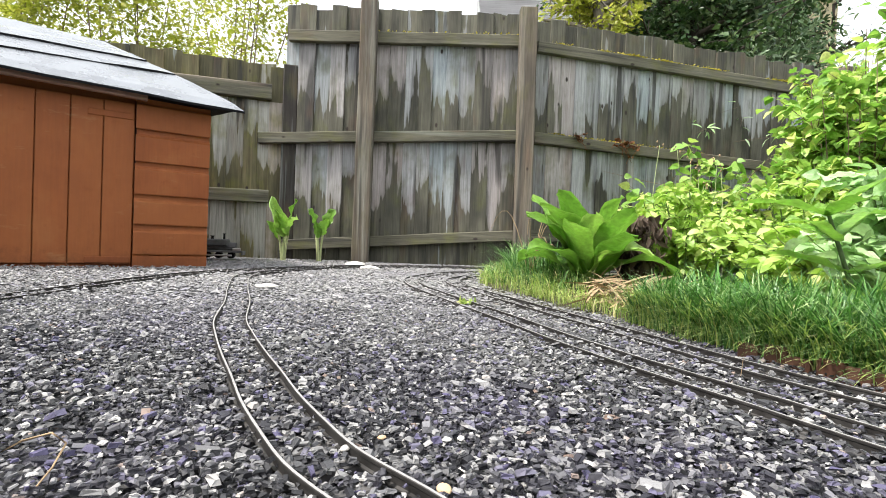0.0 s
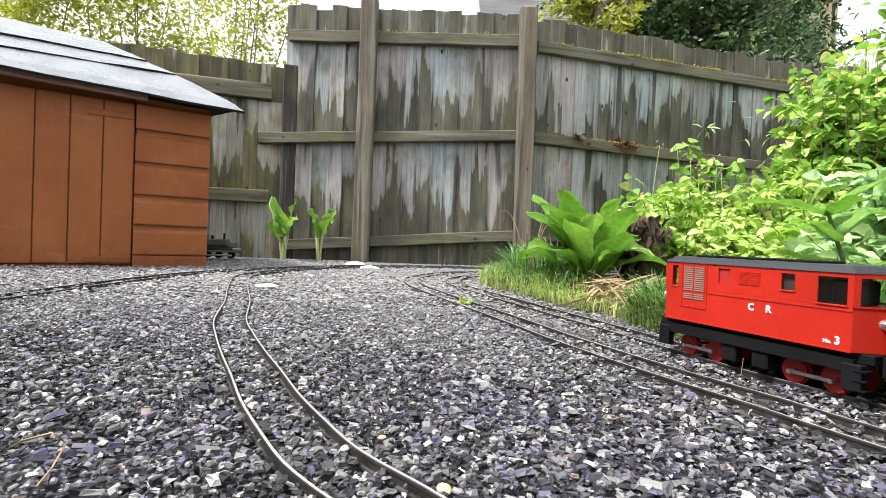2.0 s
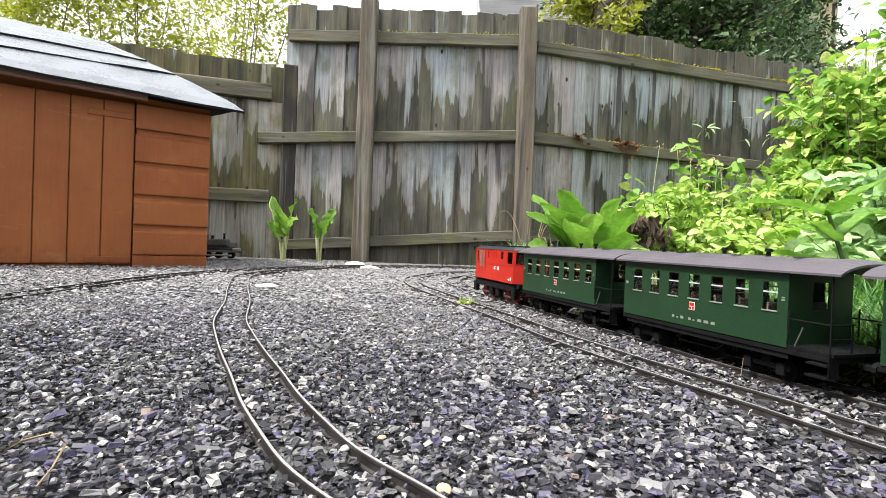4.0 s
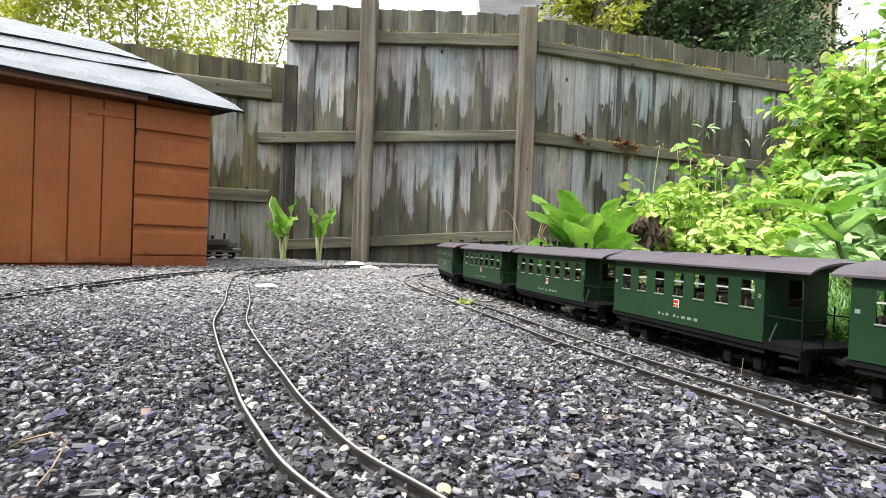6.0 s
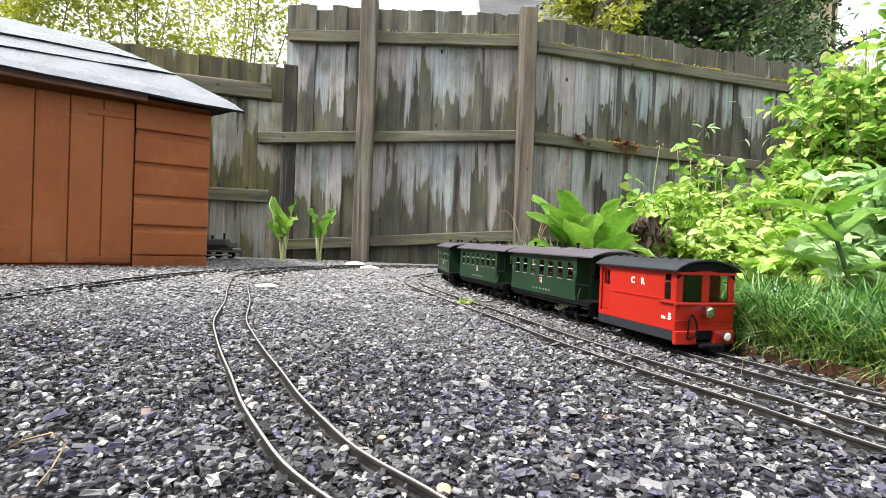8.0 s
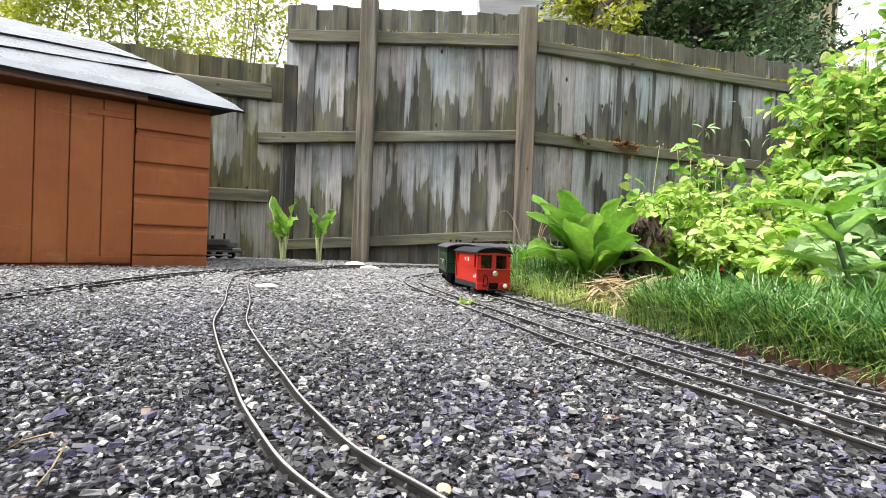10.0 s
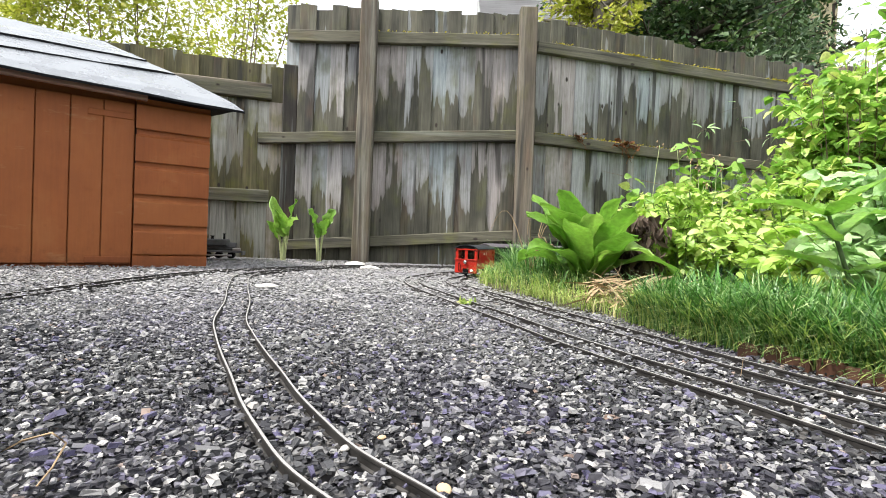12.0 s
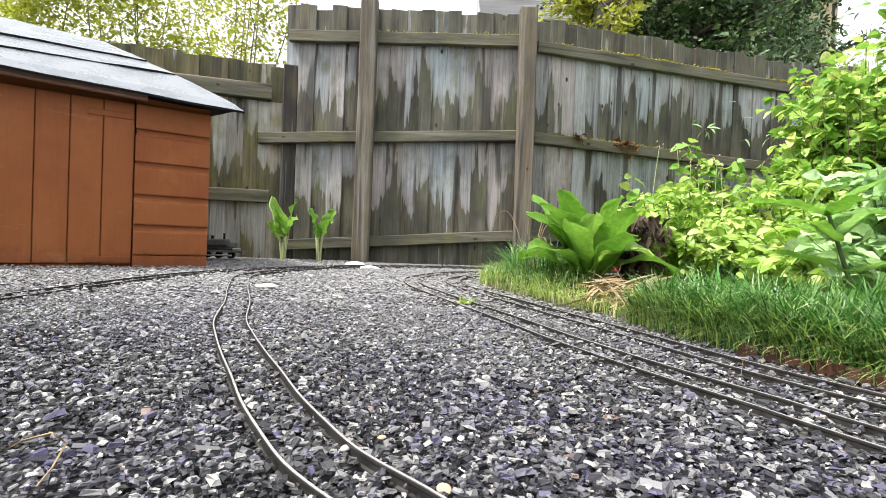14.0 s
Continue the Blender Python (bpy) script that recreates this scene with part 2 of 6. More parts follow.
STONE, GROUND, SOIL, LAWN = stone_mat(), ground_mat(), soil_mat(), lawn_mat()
FENCE = weathered_mat("weathered_fence_board", (0.056, 0.054, 0.041), (0.140, 0.134, 0.100), (0.48, 0.485, 0.49), (0.11, 0.115, 0.045), bands=((0.16, 0.74), (0.78, 1.31)))
FENCE_GREEN = weathered_mat("algae_stained_board", (0.080, 0.074, 0.040), (0.17, 0.15, 0.075), (0.50, 0.49, 0.44), (0.17, 0.165, 0.03), bands=((-0.2, 0.33), (0.38, 0.93)))
FENCE_RAIL = weathered_mat("weathered_rail_timber", (0.085, 0.080, 0.055), (0.15, 0.14, 0.10), (0.23, 0.22, 0.17), (0.14, 0.14, 0.045), 0.45, lying=True)
POST_WOOD = weathered_mat("weathered_post_timber", (0.085, 0.070, 0.054), (0.165, 0.135, 0.10), (0.28, 0.24, 0.19), (0.12, 0.11, 0.05), 0.5)
DARK_POST = weathered_mat("dark_wet_post_timber", (0.030, 0.026, 0.022), (0.060, 0.050, 0.042), (0.30, 0.29, 0.27), (0.07, 0.07, 0.03), 0.40)
STAIN, FELT, RAIL, GLASS = stained_mat(), felt_mat(), rail_mat(), glass_mat()
SLEEPER = paint("dark_plastic_sleeper", (0.07, 0.066, 0.064), 0.75, 80, 0.3)
RED = paint("red_enamel", (0.40, 0.017, 0.008), 0.36, 40, 0.14, gloss=0.4)
RED_DARK = paint("dark_red_paint", (0.36, 0.02, 0.018), 0.45, 60)
GREEN = paint("dark_green_enamel", (0.013, 0.038, 0.017), 0.36, 40, 0.22, gloss=0.25)
BLACK = paint("black_underframe", (0.006, 0.006, 0.007), 0.7, 60, 0.3, gloss=0.12)
ROOF_GREY = paint("dark_grey_coach_roof", (0.085, 0.074, 0.086), 0.5, 50, 0.2, gloss=0.35)
ROOF_DARK = paint("charcoal_loco_roof", (0.022, 0.025, 0.030), 0.45, 50, 0.2, gloss=0.3)
WHITE = paint("white_lettering", (0.8, 0.79, 0.76), 0.5, 60, 0.05)
GREYLET = paint("grey_lettering", (0.17, 0.20, 0.17), 0.5, 60, 0.05)
BAR = paint("pale_glazing_metal", (0.40, 0.42, 0.40), 0.4, 60, 0.05)
CHROME = paint("lamp_metal", (0.75, 0.74, 0.72), 0.18, 60, 0.05, 1.0)
STEEL = paint("dull_steel", (0.35, 0.34, 0.33), 0.35, 60, 0.15, 0.9)
INTERIOR = paint("brown_interior", (0.030, 0.018, 0.014), 0.6, 60, gloss=0.2)
CAST_GREY = paint("weathered_grey_model", (0.07, 0.07, 0.07), 0.7, 80, 0.35)
DULL_STAIN = paint("dull_old_stain", (0.22, 0.12, 0.085), 0.6, 30, 0.3)
EDGING = paint("red_brown_edging", (0.085, 0.036, 0.020), 0.8, 30, 0.35, local=False)
TAN_STONE = paint("tan_sandstone", (0.50, 0.36, 0.22), 0.85, 60, 0.25, local=False)
PALE_STONE = paint("pale_limestone", (0.62, 0.60, 0.56), 0.85, 60, 0.15, local=False)
VINE = paint("withered_vine", (0.20, 0.085, 0.035), 0.9, 60, 0.4, local=False)
DEAD_LEAF = paint("withered_leaf", (0.085, 0.058, 0.038), 0.9, 60, 0.5, local=False)
DEAD = paint("dead_straw", (0.30, 0.21, 0.12), 0.8, 60, 0.35, local=False)
SLATE = paint("slate_roof", (0.30, 0.30, 0.31), 0.6, 5, 0.25, local=False)
SANDY_WALL = paint("sandy_rough_cast", (0.50, 0.42, 0.28), 0.9, 5, 0.12, local=False)
RENDER_WALL = paint("rough_cast_wall", (0.55, 0.53, 0.48), 0.9, 5, 0.1, local=False)
L_ROSETTE = leaf_mat("broad_green_leaf", (0.22, 0.42, 0.07), (0.34, 0.55, 0.12), (0.46, 0.64, 0.19), 0.34, 0.34, 0.5)
L_YELLOW = leaf_mat("yellow_green_leaf", (0.30, 0.47, 0.08), (0.46, 0.62, 0.15), (0.68, 0.72, 0.28), 0.4)
L_BRAMBLE = leaf_mat("fresh_green_leaf", (0.18, 0.36, 0.06), (0.36, 0.54, 0.13), (0.62, 0.66, 0.22), 0.4, 0.42, 0.6)
L_PALE = leaf_mat("pale_grey_green_leaf", (0.30, 0.48, 0.20), (0.46, 0.64, 0.33), (0.56, 0.70, 0.44), 0.35, crease=0.9)
L_DARK = leaf_mat("dark_evergreen_leaf", (0.02, 0.05, 0.018), (0.065, 0.125, 0.04), (0.20, 0.26, 0.12), 0.25, 0.4)
L_GREYGREEN = leaf_mat("grey_green_leaf", (0.10, 0.17, 0.09), (0.24, 0.34, 0.21), (0.46, 0.53, 0.38), 0.3, 0.35)
L_HEDGE = leaf_mat("spring_hedge_leaf", (0.28, 0.31, 0.04), (0.44, 0.45, 0.08), (0.62, 0.56, 0.16), 0.45)
L_GRASS = leaf_mat("grass_blade", (0.030, 0.10, 0.022), (0.13, 0.31, 0.070), (0.46, 0.58, 0.28), 0.28, 0.36)
L_DRYGRASS = leaf_mat("dry_grass_blade", (0.32, 0.46, 0.11), (0.52, 0.60, 0.20), (0.70, 0.61, 0.34), 0.35)
L_MOSS = leaf_mat("yellow_moss", (0.30, 0.27, 0.03), (0.50, 0.42, 0.05), (0.62, 0.50, 0.08), 0.2)
L_STEM = leaf_mat("green_stem", (0.12, 0.20, 0.06), (0.2, 0.28, 0.09), None, 0.1)
L_PALESTEM = leaf_mat("pale_stalk", (0.38, 0.44, 0.20), (0.50, 0.54, 0.28), None, 0.1)
BARK = bark_mat("grey_bark", (0.10, 0.085, 0.07), (0.26, 0.23, 0.19))
DARK_BARK = bark_mat("dark_wet_bark", (0.02, 0.016, 0.013), (0.07, 0.055, 0.042))
TWIG = bark_mat("brown_twig", (0.12, 0.085, 0.06), (0.26, 0.19, 0.13))


# ---- builders ----
def mesh_obj(name, bm, material, smooth=False):
    me = bpy.data.meshes.new(name)
    bm.to_mesh(me)
    bm.free()
    me.materials.append(material)
    if smooth:
        for p in me.polygons:
            p.use_smooth = True
    return new(name, me)


def part(name, bm, material, parent, label="", smooth=False):
    ob = mesh_obj(name, bm, material, smooth)
    ob.parent = parent
    if label:
        tagged(ob, label)
    return ob


def shared(name, me, parent, m):
    """One more piece on a mesh that others use too."""
    ob = new(name, me)
    ob.parent = parent
    ob.matrix_basis = m
    return ob


def empty(name, m=None, **tags):
    ob = new(name)
    if m is not None:
        ob.matrix_basis = m
    return tagged(ob, **tags)


def box(bm, x0, x1, y0, y1, z0, z1, bevel=0.0, m=None):
    r = bmesh.ops.create_cube(bm, size=1.0, matrix=Matrix.LocRotScale(((x0 + x1) / 2, (y0 + y1) / 2, (z0 + z1) / 2), None, (abs(x1 - x0), abs(y1 - y0), abs(z1 - z0))))
    vs = r["verts"]
    if bevel > 0:
        es = list({e for v in vs for e in v.link_edges})
        b = bmesh.ops.bevel(bm, geom=es, offset=bevel, segments=1, affect="EDGES")
        vs = list({v for f in b["faces"] for v in f.verts} | {v for v in vs if v.is_valid})
    if m is not None:
        bmesh.ops.transform(bm, matrix=m, verts=vs)
    return vs


def rod(bm, a, b, r0, r1=None, seg=8):
    a, b = Vector(a), Vector(b)
    d = b - a
    m = Matrix.Translation((a + b) / 2) @ d.to_track_quat("Z", "Y").to_matrix().to_4x4()
    return bmesh.ops.create_cone(bm, cap_ends=True, segments=seg, radius1=r0, radius2=r0 if r1 is None else r1, depth=d.length, matrix=m)["verts"]


def prism(bm, poly, y0, y1):
    """A polygon in x and z, pushed through from y0 to y1."""
    a = [bm.verts.new((x, y0, z)) for x, z in poly]
    b = [bm.verts.new((x, y1, z)) for x, z in poly]
    n = len(poly)
    bm.faces.new(a)
    bm.faces.new(b[::-1])
    for i in range(n):
        bm.faces.new((a[i], b[i], b[(i + 1) % n], a[(i + 1) % n]))
    bmesh.ops.recalc_face_normals(bm, faces=bm.faces)


def bulk(name, V, F, material, smooth=False):
    """A large mesh from arrays of corners and equal-sided faces."""
    me = bpy.data.meshes.new(name)
    V, F = np.asarray(V, np.float32), np.asarray(F, np.int32)
    me.vertices.add(len(V))
    me.vertices.foreach_set("co", V.ravel())
    me.loops.add(F.size)
    me.loops.foreach_set("vertex_index", F.ravel())
    me.polygons.add(len(F))
    me.polygons.foreach_set("loop_start", np.arange(len(F), dtype=np.int32) * F.shape[1])
    me.polygons.foreach_set("use_smooth", np.full(len(F), smooth))
    me.update(calc_edges=True)
    me.materials.append(material)
    return new(name, me)


def scatter(TV, TF, M, size):
    """Copies of a small form at the turns M (n,3,3), sizes (n,3) and returns corners without shift, and faces."""
    n, k = len(M), len(TV)
    V = np.einsum("nij,nkj->nki", M, TV[None] * size[:, None, :])
    F = (TF[None] + (np.arange(n) * k)[:, None, None]).reshape(-1, TF.shape[1])
    return V, F


def turns(rng, n, tilt=0.4, yaw=None):
    """Random turns: any way round, leaning by about tilt radians."""
    y = rng.uniform(0, 2 * np.pi, n) if yaw is None else yaw
    a, b = rng.normal(0, tilt, n), rng.normal(0, tilt, n)
    cz, sz, cx, sx, cy, sy = np.cos(y), np.sin(y), np.cos(a), np.sin(a), np.cos(b), np.sin(b)
    o, z = np.ones(n), np.zeros(n)
    Rz = np.stack([cz, -sz, z, sz, cz, z, z, z, o], 1).reshape(n, 3, 3)
    Rx = np.stack([o, z, z, z, cx, -sx, z, sx, cx], 1).reshape(n, 3, 3)
    Ry = np.stack([cy, z, sy, z, o, z, -sy, z, cy], 1).reshape(n, 3, 3)
    return Rz @ Rx @ Ry


def curve_points(pts, step=0.012):
    """An even, smooth line through points of the plan."""
    p = np.array(pts, float)
    q = np.vstack([2 * p[0] - p[1], p, 2 * p[-1] - p[-2]])
    out = []
    for i in range(1, len(q) - 2):
        a, b, c, d = q[i - 1:i + 3]
        for t in np.arange(40) / 40:
            out.append(0.5 * (2 * b + (c - a) * t + (2 * a - 5 * b + 4 * c - d) * t * t + (3 * b - a - 3 * c + d) * t ** 3))
    out = np.array(out + [p[-1]])
    for _ in range(60):
        out[1:-1] = 0.25 * out[:-2] + 0.5 * out[1:-1] + 0.25 * out[2:]
    s = np.r_[0, np.cumsum(np.linalg.norm(np.diff(out, axis=0), axis=1))]
    k = np.arange(0, s[-1], step)
    return np.stack([np.interp(k, s, out[:, 0]), np.interp(k, s, out[:, 1])], 1), k


# the lines of the tracks, in plan; the train runs on the first
LINE_TRAIN = [(2.55, -3.45), (1.95, -2.35), (1.35, -1.25), (0.97, -0.53), (0.72, -0.05), (0.62, 0.13), (0.525, 0.32), (0.436, 0.505), (0.386, 0.61), (0.341, 0.75), (0.290, 0.92),
              (0.232, 1.10), (0.170, 1.30), (0.110, 1.49), (0.062, 1.65), (0.038, 1.80), (0.046, 1.94), (0.085, 2.08), (0.15, 2.22),
              (0.25, 2.34), (0.40, 2.43), (0.62, 2.49), (1.0, 2.53), (1.6, 2.55), (2.6, 2.55), (3.2, 2.50), (4.2, 2.30)]
LINE_NEAR = [(1.2, -1.35), (0.70, -0.40), (0.52, 0.0), (0.435, 0.20), (0.365, 0.35), (0.325, 0.44), (0.307, 0.487), (0.286, 0.532), (0.262, 0.585), (0.235, 0.65), (0.207, 0.725),
             (0.18, 0.80), (0.15, 0.90), (0.105, 1.04), (0.045, 1.22), (-0.015, 1.41), (-0.072, 1.60), (-0.105, 1.80), (-0.098, 1.97), (-0.05, 2.14), (0.02, 2.31),
             (0.13, 2.46), (0.32, 2.57), (0.6, 2.63), (1.0, 2.66), (2.0, 2.68)]
LINE_SIDING = [(0.75, -0.20), (0.42, -0.02), (0.22, 0.08), (0.08, 0.18), (0.015, 0.235), (-0.024, 0.278), (-0.05, 0.305), (-0.075, 0.335), (-0.105, 0.383), (-0.14, 0.443), (-0.18, 0.522), (-0.226, 0.61), (-0.28, 0.72),
               (-0.336, 0.845), (-0.412, 1.07), (-0.49, 1.27), (-0.562, 1.465), (-0.62, 1.63), (-0.652, 1.77), (-0.645, 1.92), (-0.60, 2.10), (-0.50, 2.32),
               (-0.34, 2.55), (-0.10, 2.72), (0.25, 2.82), (1.0, 2.86)]
LINE_SHED = [(-0.82, -0.6), (-0.828, 0.4), (-0.832, 0.7), (-0.835, 1.0), (-0.848, 1.25), (-0.852, 1.5), (-0.842, 1.7), (-0.80, 1.9), (-0.73, 2.1), (-0.62, 2.32), (-0.46, 2.58),
             (-0.20, 2.80), (0.15, 2.93), (0.6, 2.97), (1.1, 2.99)]


# ---- ground ----
def flat_sheet(name, x0, x1, y0, y1, z, material, nx=2, ny=2, lumps=0.0):
    X, Y = np.meshgrid(np.linspace(x0, x1, nx), np.linspace(y0, y1, ny))
    Z = np.full(X.shape, z)
    if lumps:
        for i in range(ny):
            for j in range(nx):
                Z[i, j] += lumps * noise.noise(Vector((X[i, j] * 7, Y[i, j] * 7, 0)))
    V = np.stack([X.ravel(), Y.ravel(), Z.ravel()], 1)
    a = (np.arange(ny - 1)[:, None] * nx + np.arange(nx - 1)[None]).ravel()
    return bulk(name, V, np.stack([a, a + 1, a + nx + 1, a + nx], 1), material)


tagged(flat_sheet("ground", -900, 900, -900, 900, -0.03, LAWN), "rough grass beyond the garden fence", kind="structure", category="ground")
tagged(flat_sheet("gravel_bed", -2.6, 4.2, -3.6, 3.9, -0.011, GROUND, 120, 120, 0.002), "packed dark slate grit under the chippings", kind="structure", category="ground")


def chips(name, n, x0, x1, y0, y1, size, spread, seed, corners, keep=None, tilt=0.24):
    """Slate chippings: flat, angular, lying any way round."""
    rng = np.random.default_rng(seed)
    if corners == 8:
        TV = np.array([(-1, -.8, -1), (.9, -1, -1), (1, .9, -1), (-.9, 1, -1), (-.7, -.6, 1), (.75, -.7, .8), (.6, .75, 1), (-.8, .6, .7)], float) * 0.5
        TF = np.array([(0, 3, 2, 1), (4, 5, 6, 7), (0, 1, 5, 4), (1, 2, 6, 5), (2, 3, 7, 6), (3, 0, 4, 7)])
    else:
        TV = np.array([(-1, -.3, -.2), (.2, -1, -.3), (1, .1, 0), (-.1, 1, -.2), (-.1, -.1, 1), (.1, .1, -1)], float) * 0.5
        TF = np.array([(0, 1, 4), (1, 2, 4), (2, 3, 4), (3, 0, 4), (1, 0, 5), (2, 1, 5), (3, 2, 5), (0, 3, 5)])
    P = np.stack([rng.uniform(x0, x1, n), rng.uniform(y0, y1, n)], 1)
    if keep is not None:
        P = P[keep(P)]
    n = len(P)
    s = size * np.exp(rng.normal(0, spread, n))
    sz = np.stack([s * rng.uniform(1.0, 1.9, n), s * rng.uniform(0.6, 1.1, n), s * rng.uniform(0.24, 0.52, n)], 1)
    V, F = scatter(TV, TF, turns(rng, n, tilt), sz)
    V += rng.normal(0, 0.07, V.shape) * s[:, None, None]
    V[:, :, 0] += P[:, 0, None]
    V[:, :, 1] += P[:, 1, None]
    V[:, :, 2] += (rng.uniform(-0.0060, 0.0076, n) + 0.0008 * np.sin(P[:, 0] * 9) * np.cos(P[:, 1] * 8))[:, None]
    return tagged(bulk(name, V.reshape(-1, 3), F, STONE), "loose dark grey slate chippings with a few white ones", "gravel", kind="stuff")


def near_rail(P, lines, gap=0.0052):
    """Which points lie on a rail's head."""
    hit = np.zeros(len(P), bool)
    for pts in lines:
        c, _ = curve_points(pts, 0.01)
        t = np.gradient(c, axis=0)
        t /= np.linalg.norm(t, axis=1)[:, None]
        nn = np.stack([-t[:, 1], t[:, 0]], 1)
        for side in (-0.0238, 0.0238):
            r = c + nn * side
            cell = {}
            for q in r:
                cell.setdefault((int(q[0] // 0.02), int(q[1] // 0.02)), []).append(q)
            keys = (P // 0.02).astype(int)
            for i, (a, b) in enumerate(keys):
                for da in (-1, 0, 1):
                    for db in (-1, 0, 1):
                        for q in cell.get((a + da, b + db), ()):
                            if (P[i, 0] - q[0]) ** 2 + (P[i, 1] - q[1]) ** 2 < gap * gap:
                                hit[i] = True
    return hit


ALL_LINES = [LINE_TRAIN, LINE_NEAR, LINE_SIDING, LINE_SHED]
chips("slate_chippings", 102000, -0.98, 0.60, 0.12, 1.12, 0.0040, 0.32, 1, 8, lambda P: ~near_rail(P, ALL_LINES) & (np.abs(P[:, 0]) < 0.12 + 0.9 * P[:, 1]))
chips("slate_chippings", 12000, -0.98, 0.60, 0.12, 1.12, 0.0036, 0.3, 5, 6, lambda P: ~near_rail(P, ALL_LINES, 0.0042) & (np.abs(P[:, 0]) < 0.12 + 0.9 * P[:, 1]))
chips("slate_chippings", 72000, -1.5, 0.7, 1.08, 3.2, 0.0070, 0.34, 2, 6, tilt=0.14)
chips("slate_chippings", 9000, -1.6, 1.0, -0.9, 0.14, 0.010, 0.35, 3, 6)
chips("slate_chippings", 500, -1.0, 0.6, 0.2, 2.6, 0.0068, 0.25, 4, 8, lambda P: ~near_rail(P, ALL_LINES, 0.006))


# ---- track ----
def sweep(c, offset, profile):
    """A profile (sideways, up) drawn along a line of the plan."""
    t = np.gradient(c, axis=0)
    t /= np.linalg.norm(t, axis=1)[:, None]
    nn = np.stack([-t[:, 1], t[:, 0]], 1)
    k, n = len(profile), len(c)
    V = np.zeros((n, k, 3))
    for j, (a, h) in enumerate(profile):
        V[:, j, :2] = c + nn * (offset + a)
        V[:, j, 2] = h
    i = np.arange(n - 1)[:, None] * k
    j = np.arange(k)[None]
    F = np.stack([i + j, i + (j + 1) % k, i + k + (j + 1) % k, i + k + j], 2).reshape(-1, 4)
    return V.reshape(-1, 3), F


RAIL_FORM = [(-0.0027, 0.0005), (-0.0025, 0.0014), (-0.0006, 0.0022), (-0.0006, 0.0068), (-0.0014, 0.0075), (-0.0014, 0.0095), (-0.0010, 0.0100),
             (0.0010, 0.0100), (0.0014, 0.0095), (0.0014, 0.0075), (0.0006, 0.0068), (0.0006, 0.0022), (0.0025, 0.0014), (0.0027, 0.0005)]
bm = bmesh.new()
box(bm, -0.0055, 0.0055, -0.037, 0.037, -0.006, 0.0006, 0.0008)
for y in (-0.0285, -0.0190, 0.0190, 0.0285):
    box(bm, -0.003, 0.003, y - 0.002, y + 0.002, 0.0004, 0.0026, 0.0004)
SLEEPER_MESH = bpy.data.meshes.new("sleeper")
bm.to_mesh(SLEEPER_MESH)
bm.free()
SLEEPER_MESH.materials.append(SLEEPER)


def track(pts, label, y_lo, y_hi, sleeper_step=0.036):
    c, s = curve_points(pts)
    line = empty("railway_track", label=label, category="track", group="garden railway tracks")
    for side in (-0.0238, 0.0238):
        V, F = sweep(c, side, RAIL_FORM)
        ob = bulk("rail", V, F, RAIL)
        ob.parent = line
    t = np.gradient(c, axis=0)
    for d in np.arange(0.02, s[-1], sleeper_step):
        i = int(np.searchsorted(s, d)) - 1
        if c[i, 1] < y_lo or c[i, 1] > y_hi:
            continue
        shared("sleeper", SLEEPER_MESH, line, pose(c[i, 0], c[i, 1], 0, 0, 0, math.degrees(math.atan2(t[i, 1], t[i, 0]))))
    return line


track(LINE_TRAIN, "narrow model railway track curving round the planted bed", -0.2, 2.45)
track(LINE_NEAR, "model railway track laid beside the outer loop", -0.2, 2.6)
track(LINE_SIDING, "curving model railway track sunk in slate chippings", 0.1, 2.6)
track(LINE_SHED, "model railway track passing the little wooden shed", 0.2, 2.7)


# ---- fence ----
def board_mesh(w, h, seed, top, wood):
    """A fence board: slightly bowed edges, worn top."""
    rng = random.Random(seed)
    bm = bmesh.new()
    n, t = 7, 0.016
    rows = []
    for i in range(n):
        z = h * i / (n - 1)
        e = rng.uniform(-0.0015, 0.0015)
        rows.append([bm.verts.new((x + e, y, z + (rng.uniform(-0.006, 0.006) if i == n - 1 else 0) + (top * x if i == n - 1 else 0)))
                     for x, y in ((-w / 2, 0), (w / 2, 0), (w / 2, -t), (w / 2 - 0.002, -t - 0.0015), (-w / 2 + 0.002, -t - 0.0015), (-w / 2, -t))])
    for a, b in zip(rows, rows[1:]):
        for k in range(6):
            bm.faces.new((a[k], a[(k + 1) % 6], b[(k + 1) % 6], b[k]))
    bm.faces.new(rows[0])
    bm.faces.new(rows[-1])
    bmesh.ops.recalc_face_normals(bm, faces=bm.faces)
    me = bpy.data.meshes.new("board")
    bm.to_mesh(me)
    bm.free()
    me.materials.append(wood)
    return me


def timber(bm, a, b, h, y0, y1, rng, n=6):
    """A rail from a to b in x and z, with slightly wandering edges."""
    sec = []
    for i in range(n + 1):
        f = i / n
        x, z = a[0] + (b[0] - a[0]) * f, a[1] + (b[1] - a[1]) * f
        j = rng.uniform(-0.002, 0.002)
        sec.append([bm.verts.new(v) for v in ((x, y0, z - h / 2 + j), (x, y0, z + h / 2 + j), (x, y1 + 0.003, z + h / 2 + j), (x, y1, z + h / 2 - 0.004 + j), (x, y1, z - h / 2 + 0.003 + j), (x, y1 + 0.003, z - h / 2 + j))])
    for p, q in zip(sec, sec[1:]):
        for k in range(6):
            bm.faces.new((p[k], p[(k + 1) % 6], q[(k + 1) % 6], q[k]))
    bm.faces.new(sec[0])
    bm.faces.new(sec[-1])
    bmesh.ops.recalc_face_normals(bm, faces=bm.faces)


